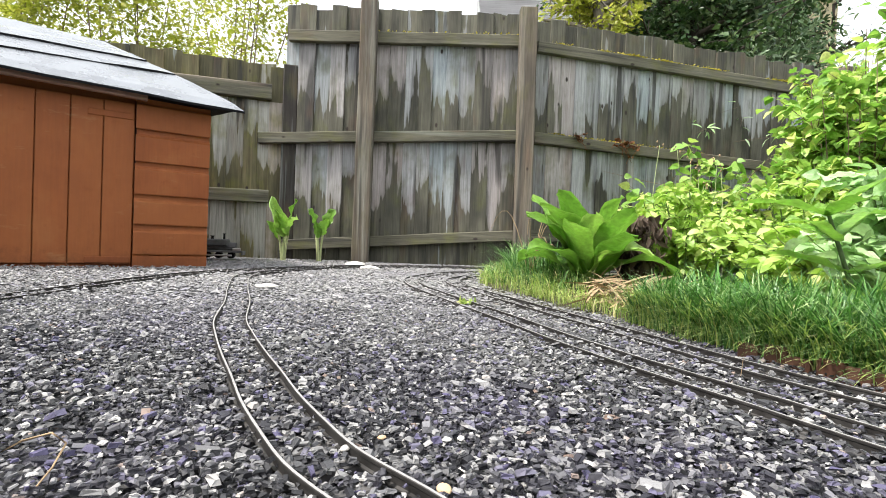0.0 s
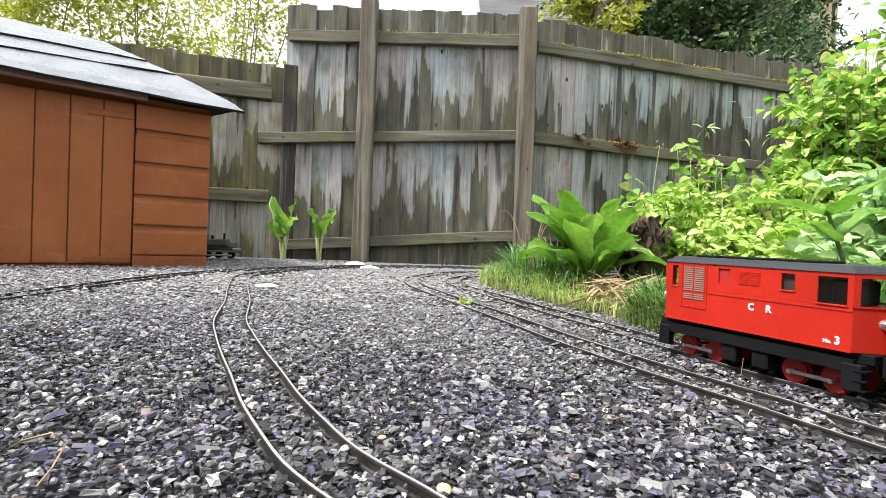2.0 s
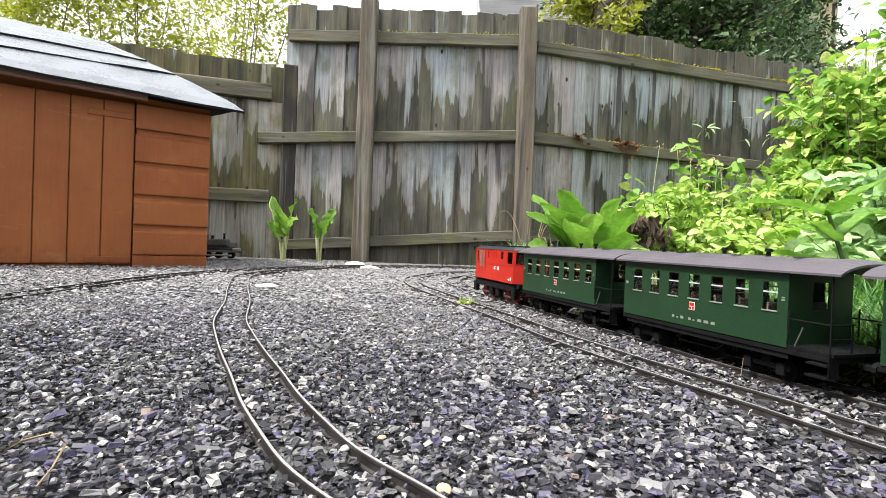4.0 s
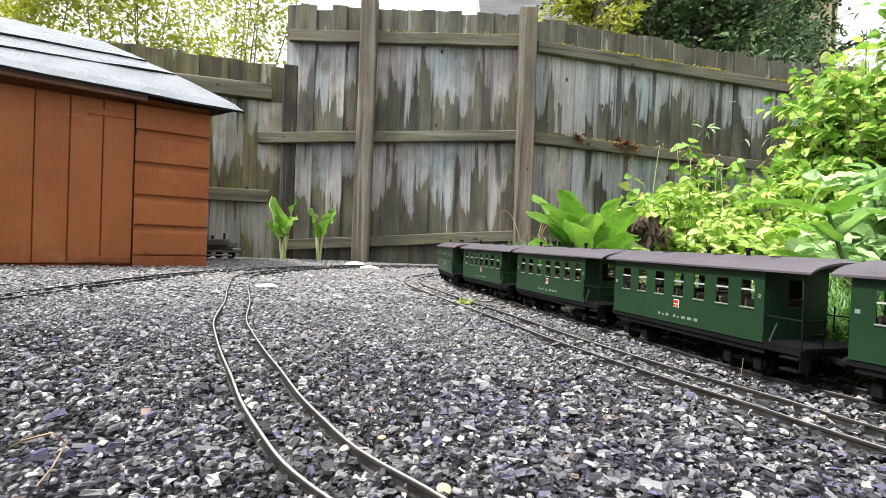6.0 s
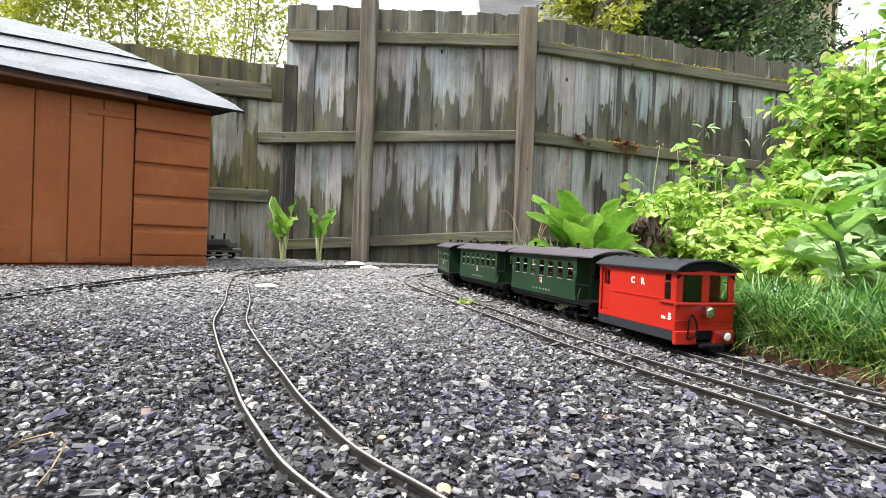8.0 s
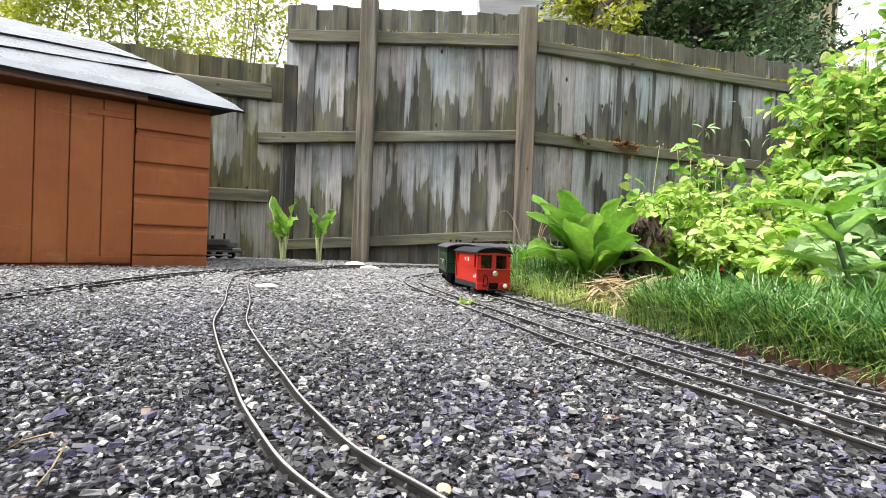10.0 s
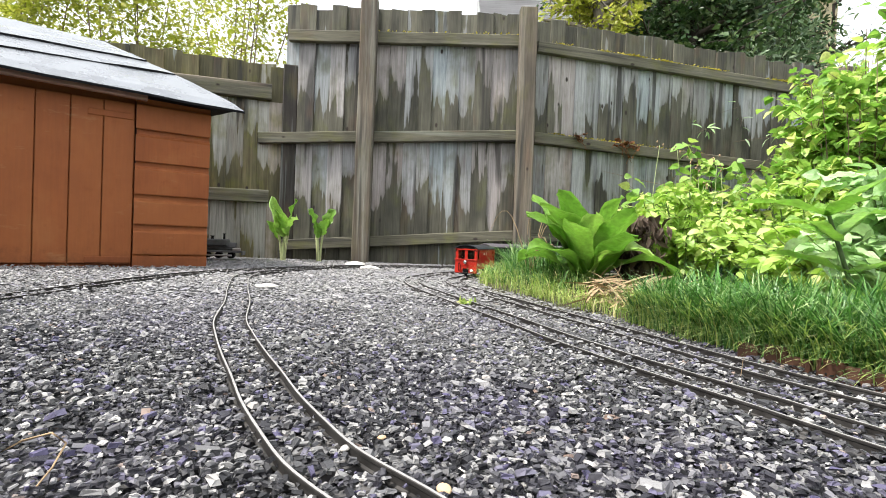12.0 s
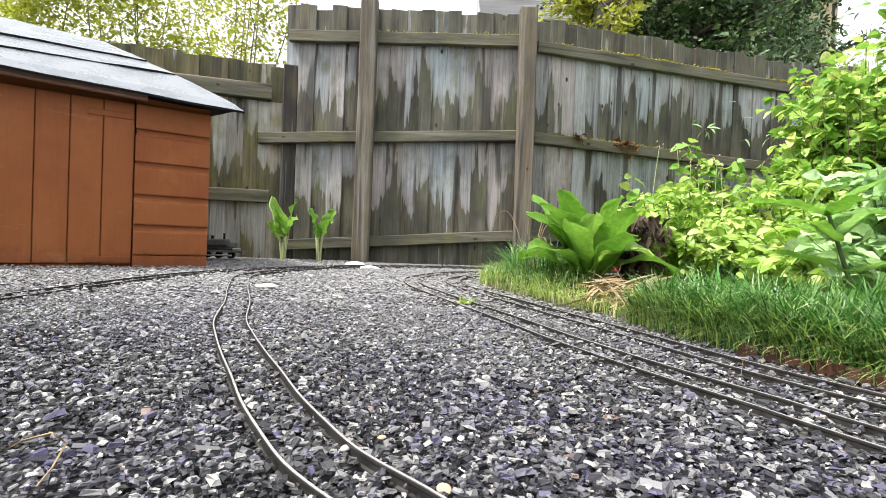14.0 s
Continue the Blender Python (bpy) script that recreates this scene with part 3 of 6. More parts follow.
def fence_panel(label, origin, yaw, length, base, top0, top1, rails, posts, seed=0, wood=FENCE, post_wood=POST_WOOD, post_y=0.0):
    """A board fence; its local x runs along it, -y faces the garden."""
    rng = random.Random(seed)
    f = empty("fence", pose(origin[0], origin[1], 0, 0, 0, yaw), label=label, category="fence", group="garden fences")
    kinds = [[board_mesh(w, 1.0, seed * 10 + i, rng.uniform(-0.08, 0.08), wood) for i in range(3)] for w in (0.078, 0.088, 0.097)]
    x, k = 0.0, 0
    while x < length - 0.02:
        k += 1
        i = rng.randrange(3)
        w = (0.078, 0.088, 0.097)[i]
        w = min(w, length - x)
        t = top0 + (top1 - top0) * (x / length) + rng.uniform(-0.012, 0.014)
        ob = shared("board", kinds[i][rng.randrange(3)], f, Matrix.LocRotScale((x + w / 2, 0.008 * (k % 2) + rng.uniform(-0.001, 0.001), base), Euler((rng.uniform(-0.003, 0.003), rng.uniform(-0.0015, 0.0015), rng.uniform(-0.01, 0.01))), (1, 1, t - base)))
        x += w - 0.003
    for (a, b, h, d) in rails:
        bm = bmesh.new()
        timber(bm, a, b, h, -0.018, -0.018 - d, rng)
        part("rail", bm, FENCE_RAIL, f)
    for px, w, z0, z1, lean in posts:
        bm = bmesh.new()
        vs = box(bm, -w / 2, w / 2, -0.13, -0.055, 0, z1 - z0, 0.006)
        bmesh.ops.subdivide_edges(bm, edges=[e for e in bm.edges if abs(e.verts[0].co.z - e.verts[1].co.z) > 0.5], cuts=8)
        for v in bm.verts:
            v.co.x += 0.003 * noise.noise(Vector((v.co.z * 3, px * 9, 1)))
        ob = part("post", bm, post_wood, f, "square weathered timber post")
        ob.matrix_basis = pose(px, post_y, z0, 0, lean, 0)
    return f


fence_panel("tall weathered grey board fence with timber rails", (-0.97, 3.17), 0, 1.46, -0.02, 1.505, 1.50,
            [((0.02, 1.318), (1.39, 1.337), 0.066, 0.04), ((-0.14, 0.712), (1.39, 0.783), 0.062, 0.045), ((0.0, 0.085), (1.40, 0.196), 0.062, 0.04)],
            [(0.490, 0.095, -0.05, 1.525, 0.2), (1.428, 0.098, -0.05, 1.505, -0.6)], seed=1)
fence_panel("long weathered board fence with mossy top rail", (0.50, 3.18), 15.7, 4.2, 0.0, 1.485, 1.45,
            [((0.0, 1.315), (4.1, 1.26), 0.064, 0.04), ((0.0, 0.778), (4.1, 0.68), 0.062, 0.04), ((0.0, 0.2), (4.1, 0.2), 0.062, 0.04)], [(2.35, 0.095, -0.05, 1.47, 0)], seed=2)
fence_panel("lower green-stained board fence behind the shed", (-4.03, 2.225), 17.5, 3.17, -0.02, 1.145, 1.150,
            [((0.0, 0.975), (3.12, 0.982), 0.087, 0.04), ((0.0, 0.35), (3.12, 0.37), 0.072, 0.04)], [(3.225, 0.085, -0.03, 1.155, 0)], seed=3, wood=FENCE_GREEN, post_wood=DARK_POST, post_y=0.075)
fence_panel("board fence that closes the garden", (4.5, 4.3), -84, 8.0, 0.0, 1.48, 1.48, [((0, 1.3), (8, 1.3), 0.064, 0.04), ((0, 0.7), (8, 0.7), 0.062, 0.04)], [(2.5, 0.095, -0.05, 1.5, 0)], seed=4)


# unseen fences added at left and behind, to darken reflections in the train
fence_panel("unseen tall board fence added to darken reflections", (-4.0, -4.6), 90, 6.75, 0.0, 1.8, 1.8, [((0, 1.5), (6.7, 1.5), 0.064, 0.04), ((0, 0.5), (6.7, 0.5), 0.062, 0.04)], [(2.5, 0.095, -0.05, 1.82, 0)], seed=6)
fence_panel("unseen tall board fence added to darken reflections", (5.4, -4.6), 180, 9.4, 0.0, 1.8, 1.8, [((0, 1.5), (9.4, 1.5), 0.064, 0.04), ((0, 0.5), (9.4, 0.5), 0.062, 0.04)], [(2.5, 0.095, -0.05, 1.82, 0)], seed=7)


# ---- shed ----
SHED = pose(-0.983, 2.181, 0, 0, 0, 36)   # local x along the front, -y towards the garden


def shed():
    s = empty("shed", SHED, label="small orange-brown wooden shed with a felt roof", category="shed")
    X0, D = -1.32, 0.82
    rng = random.Random(5)
    # body behind the boards
    bm = bmesh.new()
    box(bm, X0, -0.004, 0.022, D, -0.02, 0.66)
    part("body", bm, STAIN, s)
    # door leaves of upright boards
    for a, b, lab in ((-0.665, -0.262, "plain boarded door with upright planks"), (-1.07, -0.675, "plain boarded door with upright planks")):
        bm = bmesh.new()
        box(bm, a, b, 0.008, 0.02, 0.0, 0.625)
        door = part("door", bm, STAIN, s, lab)
        n = 4
        w = (b - a) / n
        for i in range(n):
            bm = bmesh.new()
            box(bm, a + i * w + 0.0018, a + (i + 1) * w - 0.0018, -0.004 + rng.uniform(-0.001, 0.001), 0.0075, 0.012 + rng.uniform(-0.003, 0.003), 0.622, 0.0015)
            part("plank", bm, STAIN, door)
        for z in (0.572, 0.028):
            bm = bmesh.new()
            box(bm, b - 0.15, b - 0.004, -0.009, -0.0045, z - 0.012, z + 0.012, 0.002)
            part("batten", bm, STAIN, door)
    # lapped cladding beside the door
    laps = [0.0, 0.050, 0.166, 0.282, 0.407, 0.532, 0.652]
    for x0, x1 in ((-0.2585, 0.006), (X0, -1.08)):
        for z0, z1 in zip(laps, laps[1:]):
            bm = bmesh.new()
            side = [(0.021, z0), (-0.011, z0), (-0.012, z0 + 0.003), (-0.012, z1 - 0.032), (-0.010, z1 - 0.028), (-0.001, z1 - 0.022), (0.001, z1 - 0.016), (0.001, z1 + 0.003), (0.021, z1 + 0.003)]
            if z1 - z0 < 0.06:
                side = [(0.021, z0), (-0.009, z0), (-0.010, z0 + 0.003), (-0.010, z1 - 0.008), (-0.001, z1 - 0.003), (0.0, z1 + 0.003), (0.021, z1 + 0.003)]
            e = rng.uniform(-0.0015, 0.0015)
            ra = [bm.verts.new((x0, y + e, z)) for y, z in side]
            rb = [bm.verts.new((x1, y + e, z + rng.uniform(-0.0008, 0.0008))) for y, z in side]
            bm.faces.new(ra)
            bm.faces.new(rb[::-1])
            for k in range(len(side)):
                bm.faces.new((ra[k], rb[k], rb[(k + 1) % len(side)], ra[(k + 1) % len(side)]))
            bmesh.ops.recalc_face_normals(bm, faces=bm.faces)
            part("cladding_board", bm, STAIN, s)
    for y0 in np.arange(0, 5):
        z0 = laps[int(y0) + 1]
        bm = bmesh.new()
        box(bm, -0.003, 0.012, 0.024, D, z0 + 0.002, z0 + 0.118, 0.002)
        part("cladding_board", bm, STAIN, s)
    bm = bmesh.new()
    box(bm, X0, 0.006, -0.012, 0.02, -0.03, -0.002, 0.003)
    part("sill", bm, STAIN, s)
    bm = bmesh.new()
    box(bm, X0, -0.228, -0.074, -0.056, -0.012, 0.012, 0.003)
    fascia = part("fascia", bm, DULL_STAIN, s, "dull brown fascia board under the eave")
    fascia.matrix_basis = pose(0, 0, 0.634, 0, math.degrees(math.atan(0.024)), 0)
    # black strip put in beside the door for the shade of its gap
    bm = bmesh.new()
    box(bm, -0.259, -0.2555, -0.002, 0.0075, 0.40, 0.58)
    part("hinge_gap", bm, BLACK, s)
    # roof: boards under felt, hipped at the end and sagging to it, three overlapping strips of felt
    ey, ez, ry, slope, tilt = -0.08, 0.651, 0.335, 0.62, -0.024
    hip_d, hip_x = (-0.02, 0.0, 0.093, 0.209, 0.323, 0.415), (0.112, 0.098, 0.023, -0.100, -0.251, -0.360)

    def pt(d, x, up):
        return (x, ey + d, ez + slope * d + tilt * (x - 0.095) + up)

    bm = bmesh.new()
    XL = X0 - 0.06
    v = [bm.verts.new(q) for q in (pt(0.004, XL, -0.012), pt(0.004, 0.086, -0.010), (0.020, 0.86, ez + 0.075), (XL, 0.88, ez + 0.02), pt(0.415, XL, -0.003), pt(0.415, -0.37, -0.003),
                                   pt(0.20, -0.098, -0.003))]
    for q in ((0, 1, 6, 5, 4), (1, 2, 5, 6), (2, 3, 4, 5), (3, 0, 4), (3, 2, 1, 0)):
        bm.faces.new([v[i] for i in q])
    bmesh.ops.recalc_face_normals(bm, faces=bm.faces)
    # boards coloured black, which paints in the shade under the eave
    roof = part("roof", bm, BLACK, s, "roof boards under the felt, black for the shade of the eave")
    # strips: (lower edge at the far left, lower edge at the hip, upper edge, lift)
    for k, (a0, a1, b, lift) in enumerate(((-0.012, -0.012, 0.26, 0.0), (0.128, 0.222, 0.33, 0.005), (0.236, 0.296, 0.420, 0.010))):
        bm = bmesh.new()
        n, mrow = 30, 6
        top, bot = [], []
        for i in range(n + 1):
            r0, r1 = [], []
            g = i / n
            for j in range(mrow + 1):
                low = a0 + (a1 - a0) * max(0.0, (g - 0.5) * 2)
                d = low + (b - low) * j / mrow
                xh = float(np.interp(d, hip_d, hip_x)) + 0.010
                x = XL - 0.005 + (xh - XL + 0.005) * g
                w = 0.0035 * noise.noise(Vector((x * 5, d * 8, k))) + 0.0012 * noise.noise(Vector((x * 21, d * 25, k + 3)))
                if j == 0 and k:
                    w += 0.003 * noise.noise(Vector((x * 9, 2.0, k)))
                fall = -0.006 if (k == 0 and j == 0) else 0
                up = lift * (1.0 if j < 3 else 0.7)
                r0.append(bm.verts.new(pt(d, x, up + 0.007 + w + fall)))
                r1.append(bm.verts.new(pt(d, x, up + 0.002 + w + fall)))
            top.append(r0)
            bot.append(r1)
        for i in range(n):
            for j in range(mrow):
                bm.faces.new((top[i][j], top[i + 1][j], top[i + 1][j + 1], top[i][j + 1]))
                bm.faces.new((bot[i][j], bot[i][j + 1], bot[i + 1][j + 1], bot[i + 1][j]))
            bm.faces.new((top[i][0], bot[i][0], bot[i + 1][0], top[i + 1][0]))
            bm.faces.new((top[i][mrow], top[i + 1][mrow], bot[i + 1][mrow], bot[i][mrow]))
        for r0, r1 in ((top[0], bot[0]), (top[-1], bot[-1])):
            for j in range(mrow):
                bm.faces.new((r0[j], r0[j + 1], r1[j + 1], r1[j]))
        bmesh.ops.recalc_face_normals(bm, faces=bm.faces)
        lows = [(t_[0].co.copy(), b_[0].co.copy()) for t_, b_ in zip(top, bot)]
        part("felt_strip", bm, FELT, roof, "grey mineral roofing felt strip", smooth=False)
        # a thin black band along the lower edge
        bm = bmesh.new()
        for (p0, q0), (p1, q1) in zip(lows, lows[1:]):
            d0 = Vector((0, -0.0025, -0.0012))
            bm.faces.new([bm.verts.new(q) for q in (p0 + d0, p1 + d0, q1 + d0 * 1.2 - Vector((0, 0, 0.004)), q0 + d0 * 1.2 - Vector((0, 0, 0.004)))])
        bmesh.ops.remove_doubles(bm, verts=bm.verts[:], dist=0.00002)
        bmesh.ops.solidify(bm, geom=bm.faces[:], thickness=0.002)
        part("felt_edge", bm, BLACK, roof, "thin black band on the lower edge of a felt strip")
    return s


shed()


# ---- train ----
def letters(text, size, parent, m, material=WHITE, name="lettering"):
    """Built-in font, made into a thin mesh."""
    cu = bpy.data.curves.new(name, "FONT")
    cu.body, cu.size, cu.extrude, cu.offset = text, size, 0.0004, size * 0.035
    cu.align_x = "CENTER"
    tmp = bpy.data.objects.new(name, cu)
    scene.collection.objects.link(tmp)
    me = bpy.data.meshes.new_from_object(tmp.evaluated_get(bpy.context.evaluated_depsgraph_get()))
    bpy.data.objects.remove(tmp)
    me.materials.clear()
    me.materials.append(material)
    ob = new(name, me)
    ob.parent, ob.matrix_basis = parent, m
    return ob


def wall(bm, x0, x1, y0, y1, z0, z1, holes):
    """A wall along x with openings (xa, xb, za, zb), of one height or several."""
    holes = sorted(holes)
    x = x0
    for xa, xb, za, zb in holes:
        if xa > x:
            box(bm, x, xa, y0, y1, z0, z1)
        box(bm, xa, xb, y0, y1, z0, za)
        box(bm, xa, xb, y0, y1, zb, z1)
        x = xb
    if x < x1:
        box(bm, x, x1, y0, y1, z0, z1)
    bmesh.ops.remove_doubles(bm, verts=bm.verts[:], dist=0.00002)


def arched_roof(bm, x0, x1, half, z_eave, rise, thick, n=12, x_taper=0.0):
    """A bowed roof along x; at its ends the crown may drop."""
    secs = [(x0, 1 - x_taper), (x0 + 0.012, 1), (x1 - 0.012, 1), (x1, 1 - x_taper)] if x_taper else [(x0, 1), (x1, 1)]
    top, bot = [], []
    for x, f in secs:
        top.append([bm.verts.new((x, half * math.sin(a), z_eave + rise * f * (math.cos(a) - math.cos(1.15)) / (1 - math.cos(1.15)))) for a in np.linspace(-1.15, 1.15, n + 1) / 1.0])
        bot.append([bm.verts.new((x, v.co.y, v.co.z - thick)) for v in top[-1]])
        sc = 1 / math.sin(1.15)
        for v in top[-1] + bot[-1]:
            v.co.y *= sc
    for k in range(len(secs) - 1):
        for j in range(n):
            bm.faces.new((top[k][j], top[k][j + 1], top[k + 1][j + 1], top[k + 1][j]))
            bm.faces.new((bot[k][j], bot[k + 1][j], bot[k + 1][j + 1], bot[k][j + 1]))
        bm.faces.new((top[k][0], top[k + 1][0], bot[k + 1][0], bot[k][0]))
        bm.faces.new((top[k][n], bot[k][n], bot[k + 1][n], top[k + 1][n]))
    for k in (0, -1):
        bm.faces.new(top[k] + bot[k][::-1])
    bmesh.ops.recalc_face_normals(bm, faces=bm.faces)


WHEELS = []      # (part, wheel radius, place on its thing) to be turned as the train rolls


def wheelset(parent, x, r, material, spokes=False):
    """An axle with its two wheels; it turns about its own y."""
    bm = bmesh.new()
    for y in (-0.0225, 0.0225):
        rod(bm, (0, y - 0.0025, 0), (0, y + 0.0025, 0), r, seg=16)
        s = 1 if y > 0 else -1
        rod(bm, (0, y - s * 0.0035, 0), (0, y - s * 0.0022, 0), r + 0.0016, seg=16)
        rod(bm, (0, y + s * 0.0025, 0), (0, y + s * 0.0035, 0), r * 0.3, seg=8)
        if spokes:
            box(bm, r * 0.35, r * 0.8, y + s * 0.002, y + s * 0.0036, -r * 0.45, r * 0.45)
    rod(bm, (0, -0.022, 0), (0, 0.022, 0), 0.002, seg=6)
    w = part("wheelset", bm, material, parent)
    w.matrix_basis = pose(x, 0, r)
    WHEELS.append((w, r, x))
    return w


def coach():
    c = empty("coach", label="dark green bogie coach with grey arched roof", category="railway coach", group="coaches of the train")
    xf, xb, hw, z0, z1 = 0.135, -0.130, 0.047, 0.040, 0.119
    wins = [(-0.1175 + i * 0.0357, -0.1175 + i * 0.0357 + 0.0175, 0.0765, 0.1065) for i in range(7)]
    for y0, y1 in ((hw - 0.002, hw), (-hw, -hw + 0.002)):
        bm = bmesh.new()
        wall(bm, xb, xf, y0, y1, z0, z1, wins)
        part("side_wall", bm, GREEN, c)
        for xa, xb2, za, zb in wins:
            s = 1 if y0 > 0 else -1
            bm = bmesh.new()
            ym = (y0 + y1) / 2
            box(bm, xa, xb2, ym - 0.0003, ym + 0.0003, za, zb)
            pane = part("window_pane", bm, GLASS, c)
            pane.visible_shadow = False
            bm = bmesh.new()
            box(bm, xa, xb2, ym - 0.0008, ym + 0.0008, za + 0.0185, za + 0.0200)
            part("glazing_bar", bm, BAR, pane, "pale metal bar across the pane")
            bm = bmesh.new()
            yo = hw * s
            box(bm, xa - 0.0008, xb2 + 0.0008, yo, yo + 0.0012 * s, za - 0.0016, za, 0.0003)
            part("window_sill", bm, GREYLET, pane)
    for xa, xb2 in ((xf - 0.002, xf), (xb, xb + 0.002)):
        bm = bmesh.new()
        box(bm, xa, xb2, -hw + 0.002, -0.012, z0, z1)
        box(bm, xa, xb2, 0.012, hw - 0.002, z0, z1)
        box(bm, xa, xb2, -0.012, 0.012, 0.108, z1)
        box(bm, xa, xb2, -0.012, 0.012, z0, 0.078)
        part("end_wall", bm, GREEN, c)
    bm = bmesh.new()
    for x in np.arange(-0.105, 0.12, 0.036):
        for s in (-1, 1):
            box(bm, x, x + 0.003, s * 0.010, s * 0.044, 0.044, 0.084, 0.0008)
            box(bm, x, x + 0.012, s * 0.010, s * 0.044, 0.056, 0.059, 0.0008)
    box(bm, xb + 0.003, xf - 0.003, -hw + 0.003, hw - 0.003, 0.040, 0.044)
    part("seats", bm, INTERIOR, c, "brown benches inside the coach")
    bm = bmesh.new()
    arched_roof(bm, -0.186, 0.150, 0.053, 0.1195, 0.0145, 0.0022, 12, 0.25)
    roof = part("roof", bm, ROOF_GREY, c, smooth=False)
    for x, y in ((0.095, 0.012), (0.01, -0.012), (-0.075, 0.012)):
        bm = bmesh.new()
        rod(bm, (x, y, 0.131), (x, y, 0.139), 0.0028, 0.0022, 8)
        rod(bm, (x, y, 0.1385), (x, y, 0.1425), 0.0044, 0.0038, 8)
        part("roof_vent", bm, BLACK, roof)
    bm = bmesh.new()
    for x in (0.05, -0.04, -0.12):
        vs = box(bm, x - 0.0008, x + 0.0008, -0.03, 0.03, 0.1325, 0.1342)
    part("roof_seam", bm, ROOF_GREY, roof)
    # underframe
    bm = bmesh.new()
    box(bm, -0.176, 0.138, -0.046, 0.046, 0.033, 0.0395, 0.001)
    box(bm, -0.13, 0.13, 0.040, 0.044, 0.028, 0.034)
    box(bm, -0.13, 0.13, -0.044, -0.040, 0.028, 0.034)
    rod(bm, (-0.05, 0.034, 0.034), (-0.03, 0.034, 0.018), 0.0012, seg=5)
    rod(bm, (-0.03, 0.034, 0.018), (0.03, 0.034, 0.018), 0.0012, seg=5)
    rod(bm, (0.03, 0.034, 0.018), (0.05, 0.034, 0.034), 0.0012, seg=5)
    box(bm, -0.012, 0.018, -0.02, 0.02, 0.020, 0.033, 0.002)
    part("underframe", bm, BLACK, c)
    # open platform at the trailing end
    bm = bmesh.new()
    box(bm, -0.178, xb, -0.046, 0.046, 0.0395, 0.0425)
    for s in (-1, 1):
        box(bm, -0.176, -0.155, s * 0.036, s * 0.052, 0.018, 0.020)
        box(bm, -0.176, -0.155, s * 0.036, s * 0.052, 0.030, 0.032)
        box(bm, -0.1765, -0.1755, s * 0.036, s * 0.050, 0.018, 0.040)
    part("platform", bm, BLACK, c)
    for s in (-1, 1):
        for nm, p0, p1, r in (("railing_post", (-0.175, s * 0.047, 0.042), (-0.175, s * 0.047, 0.119), 0.0009), ("railing_post", (-0.175, s * 0.018, 0.042), (-0.175, s * 0.018, 0.0715), 0.0009),
                              ("top_rail", (-0.175, s * 0.047, 0.070), (-0.175, s * 0.016, 0.070), 0.0010), ("middle_rail", (-0.175, s * 0.047, 0.056), (-0.175, s * 0.016, 0.056), 0.0008),
                              ("side_rail", (-0.175, s * 0.047, 0.070), (-0.1305, s * 0.047, 0.070), 0.0009), ("grab_rail", (-0.135, s * 0.051, 0.050), (-0.135, s * 0.051, 0.080), 0.0008)):
            bm = bmesh.new()
            rod(bm, p0, p1, r, seg=5)
            part(nm, bm, BLACK, c)
    bm = bmesh.new()
    rod(bm, (-0.150, 0.051, 0.064), (-0.142, 0.051, 0.044), 0.0008, seg=5)
    part("handrail", bm, STEEL, c, "pale diagonal handrail")
    for x in (-0.176, 0.138):
        bm = bmesh.new()
        d = 1 if x > 0 else -1
        box(bm, x, x + d * 0.012, -0.003, 0.003, 0.026, 0.032, 0.0006)
        rod(bm, (x + d * 0.010, 0, 0.029), (x + d * 0.014, 0, 0.029), 0.007, seg=10)
        part("coupling", bm, BLACK, c)
    # bogies
    for bx in (-0.095, 0.095):
        bm = bmesh.new()
        for s in (-1, 1):
            box(bm, bx - 0.030, bx + 0.030, s * 0.030, s * 0.034, 0.012, 0.018, 0.001)
            for ax in (-0.0205, 0.0205):
                box(bm, bx + ax - 0.005, bx + ax + 0.005, s * 0.030, s * 0.037, 0.007, 0.020, 0.001)
        box(bm, bx - 0.006, bx + 0.006, -0.032, 0.032, 0.014, 0.034, 0.001)
        bogie = part("bogie", bm, BLACK, c)
        for ax in (-0.0205, 0.0205):
            wheelset(c, bx + ax, 0.0115, BLACK)
    # marks on the sides: a small red and white plate, rows of lettering too small to read
    for s in (1, -1):
        y = hw * s
        bm = bmesh.new()
        box(bm, -0.0045, 0.0045, y, y + 0.0006 * s, 0.0615, 0.0715)
        plate = part("number_plate", bm, WHITE, c, "small red and white plate")
        bm = bmesh.new()
        box(bm, -0.0038, 0.0038, y + 0.0006 * s, y + 0.0010 * s, 0.0665, 0.0708)
        box(bm, -0.0038, -0.0005, y + 0.0006 * s, y + 0.0010 * s, 0.0622, 0.0655)
        box(bm, 0.0008, 0.0038, y + 0.0006 * s, y + 0.0010 * s, 0.0622, 0.0655)
        part("plate_bars", bm, RED, plate)
        bm = bmesh.new()
        for xa, w in ((0.034, 0.004), (0.026, 0.003), (0.019, 0.005), (0.005, 0.004), (-0.002, 0.003), (-0.010, 0.006), (-0.020, 0.007), (-0.031, 0.006)):
            h = 0.0018 if w == 0.003 else 0.0034
            box(bm, xa - w, xa, y, y + 0.0004 * s, 0.048, 0.048 + h)
        part("lettering", bm, GREYLET, c, "row of tiny pale letters")
        bm = bmesh.new()
        box(bm, xb + 0.004, xb + 0.0075, y, y + 0.0004 * s, 0.088, 0.0895)
        box(bm, xb + 0.004, xb + 0.0075, y, y + 0.0004 * s, 0.0905, 0.092)
        box(bm, xf - 0.0085, xf - 0.004, y, y + 0.0004 * s, 0.084, 0.088)
        part("lettering", bm, GREYLET, c)
    return c


def side_m(x, z, y, s):
    """Where writing lies on a side: s is 1 on the near side, -1 on the other."""
    return pose(x, y, z, 90, 0, 180 if s > 0 else 0)


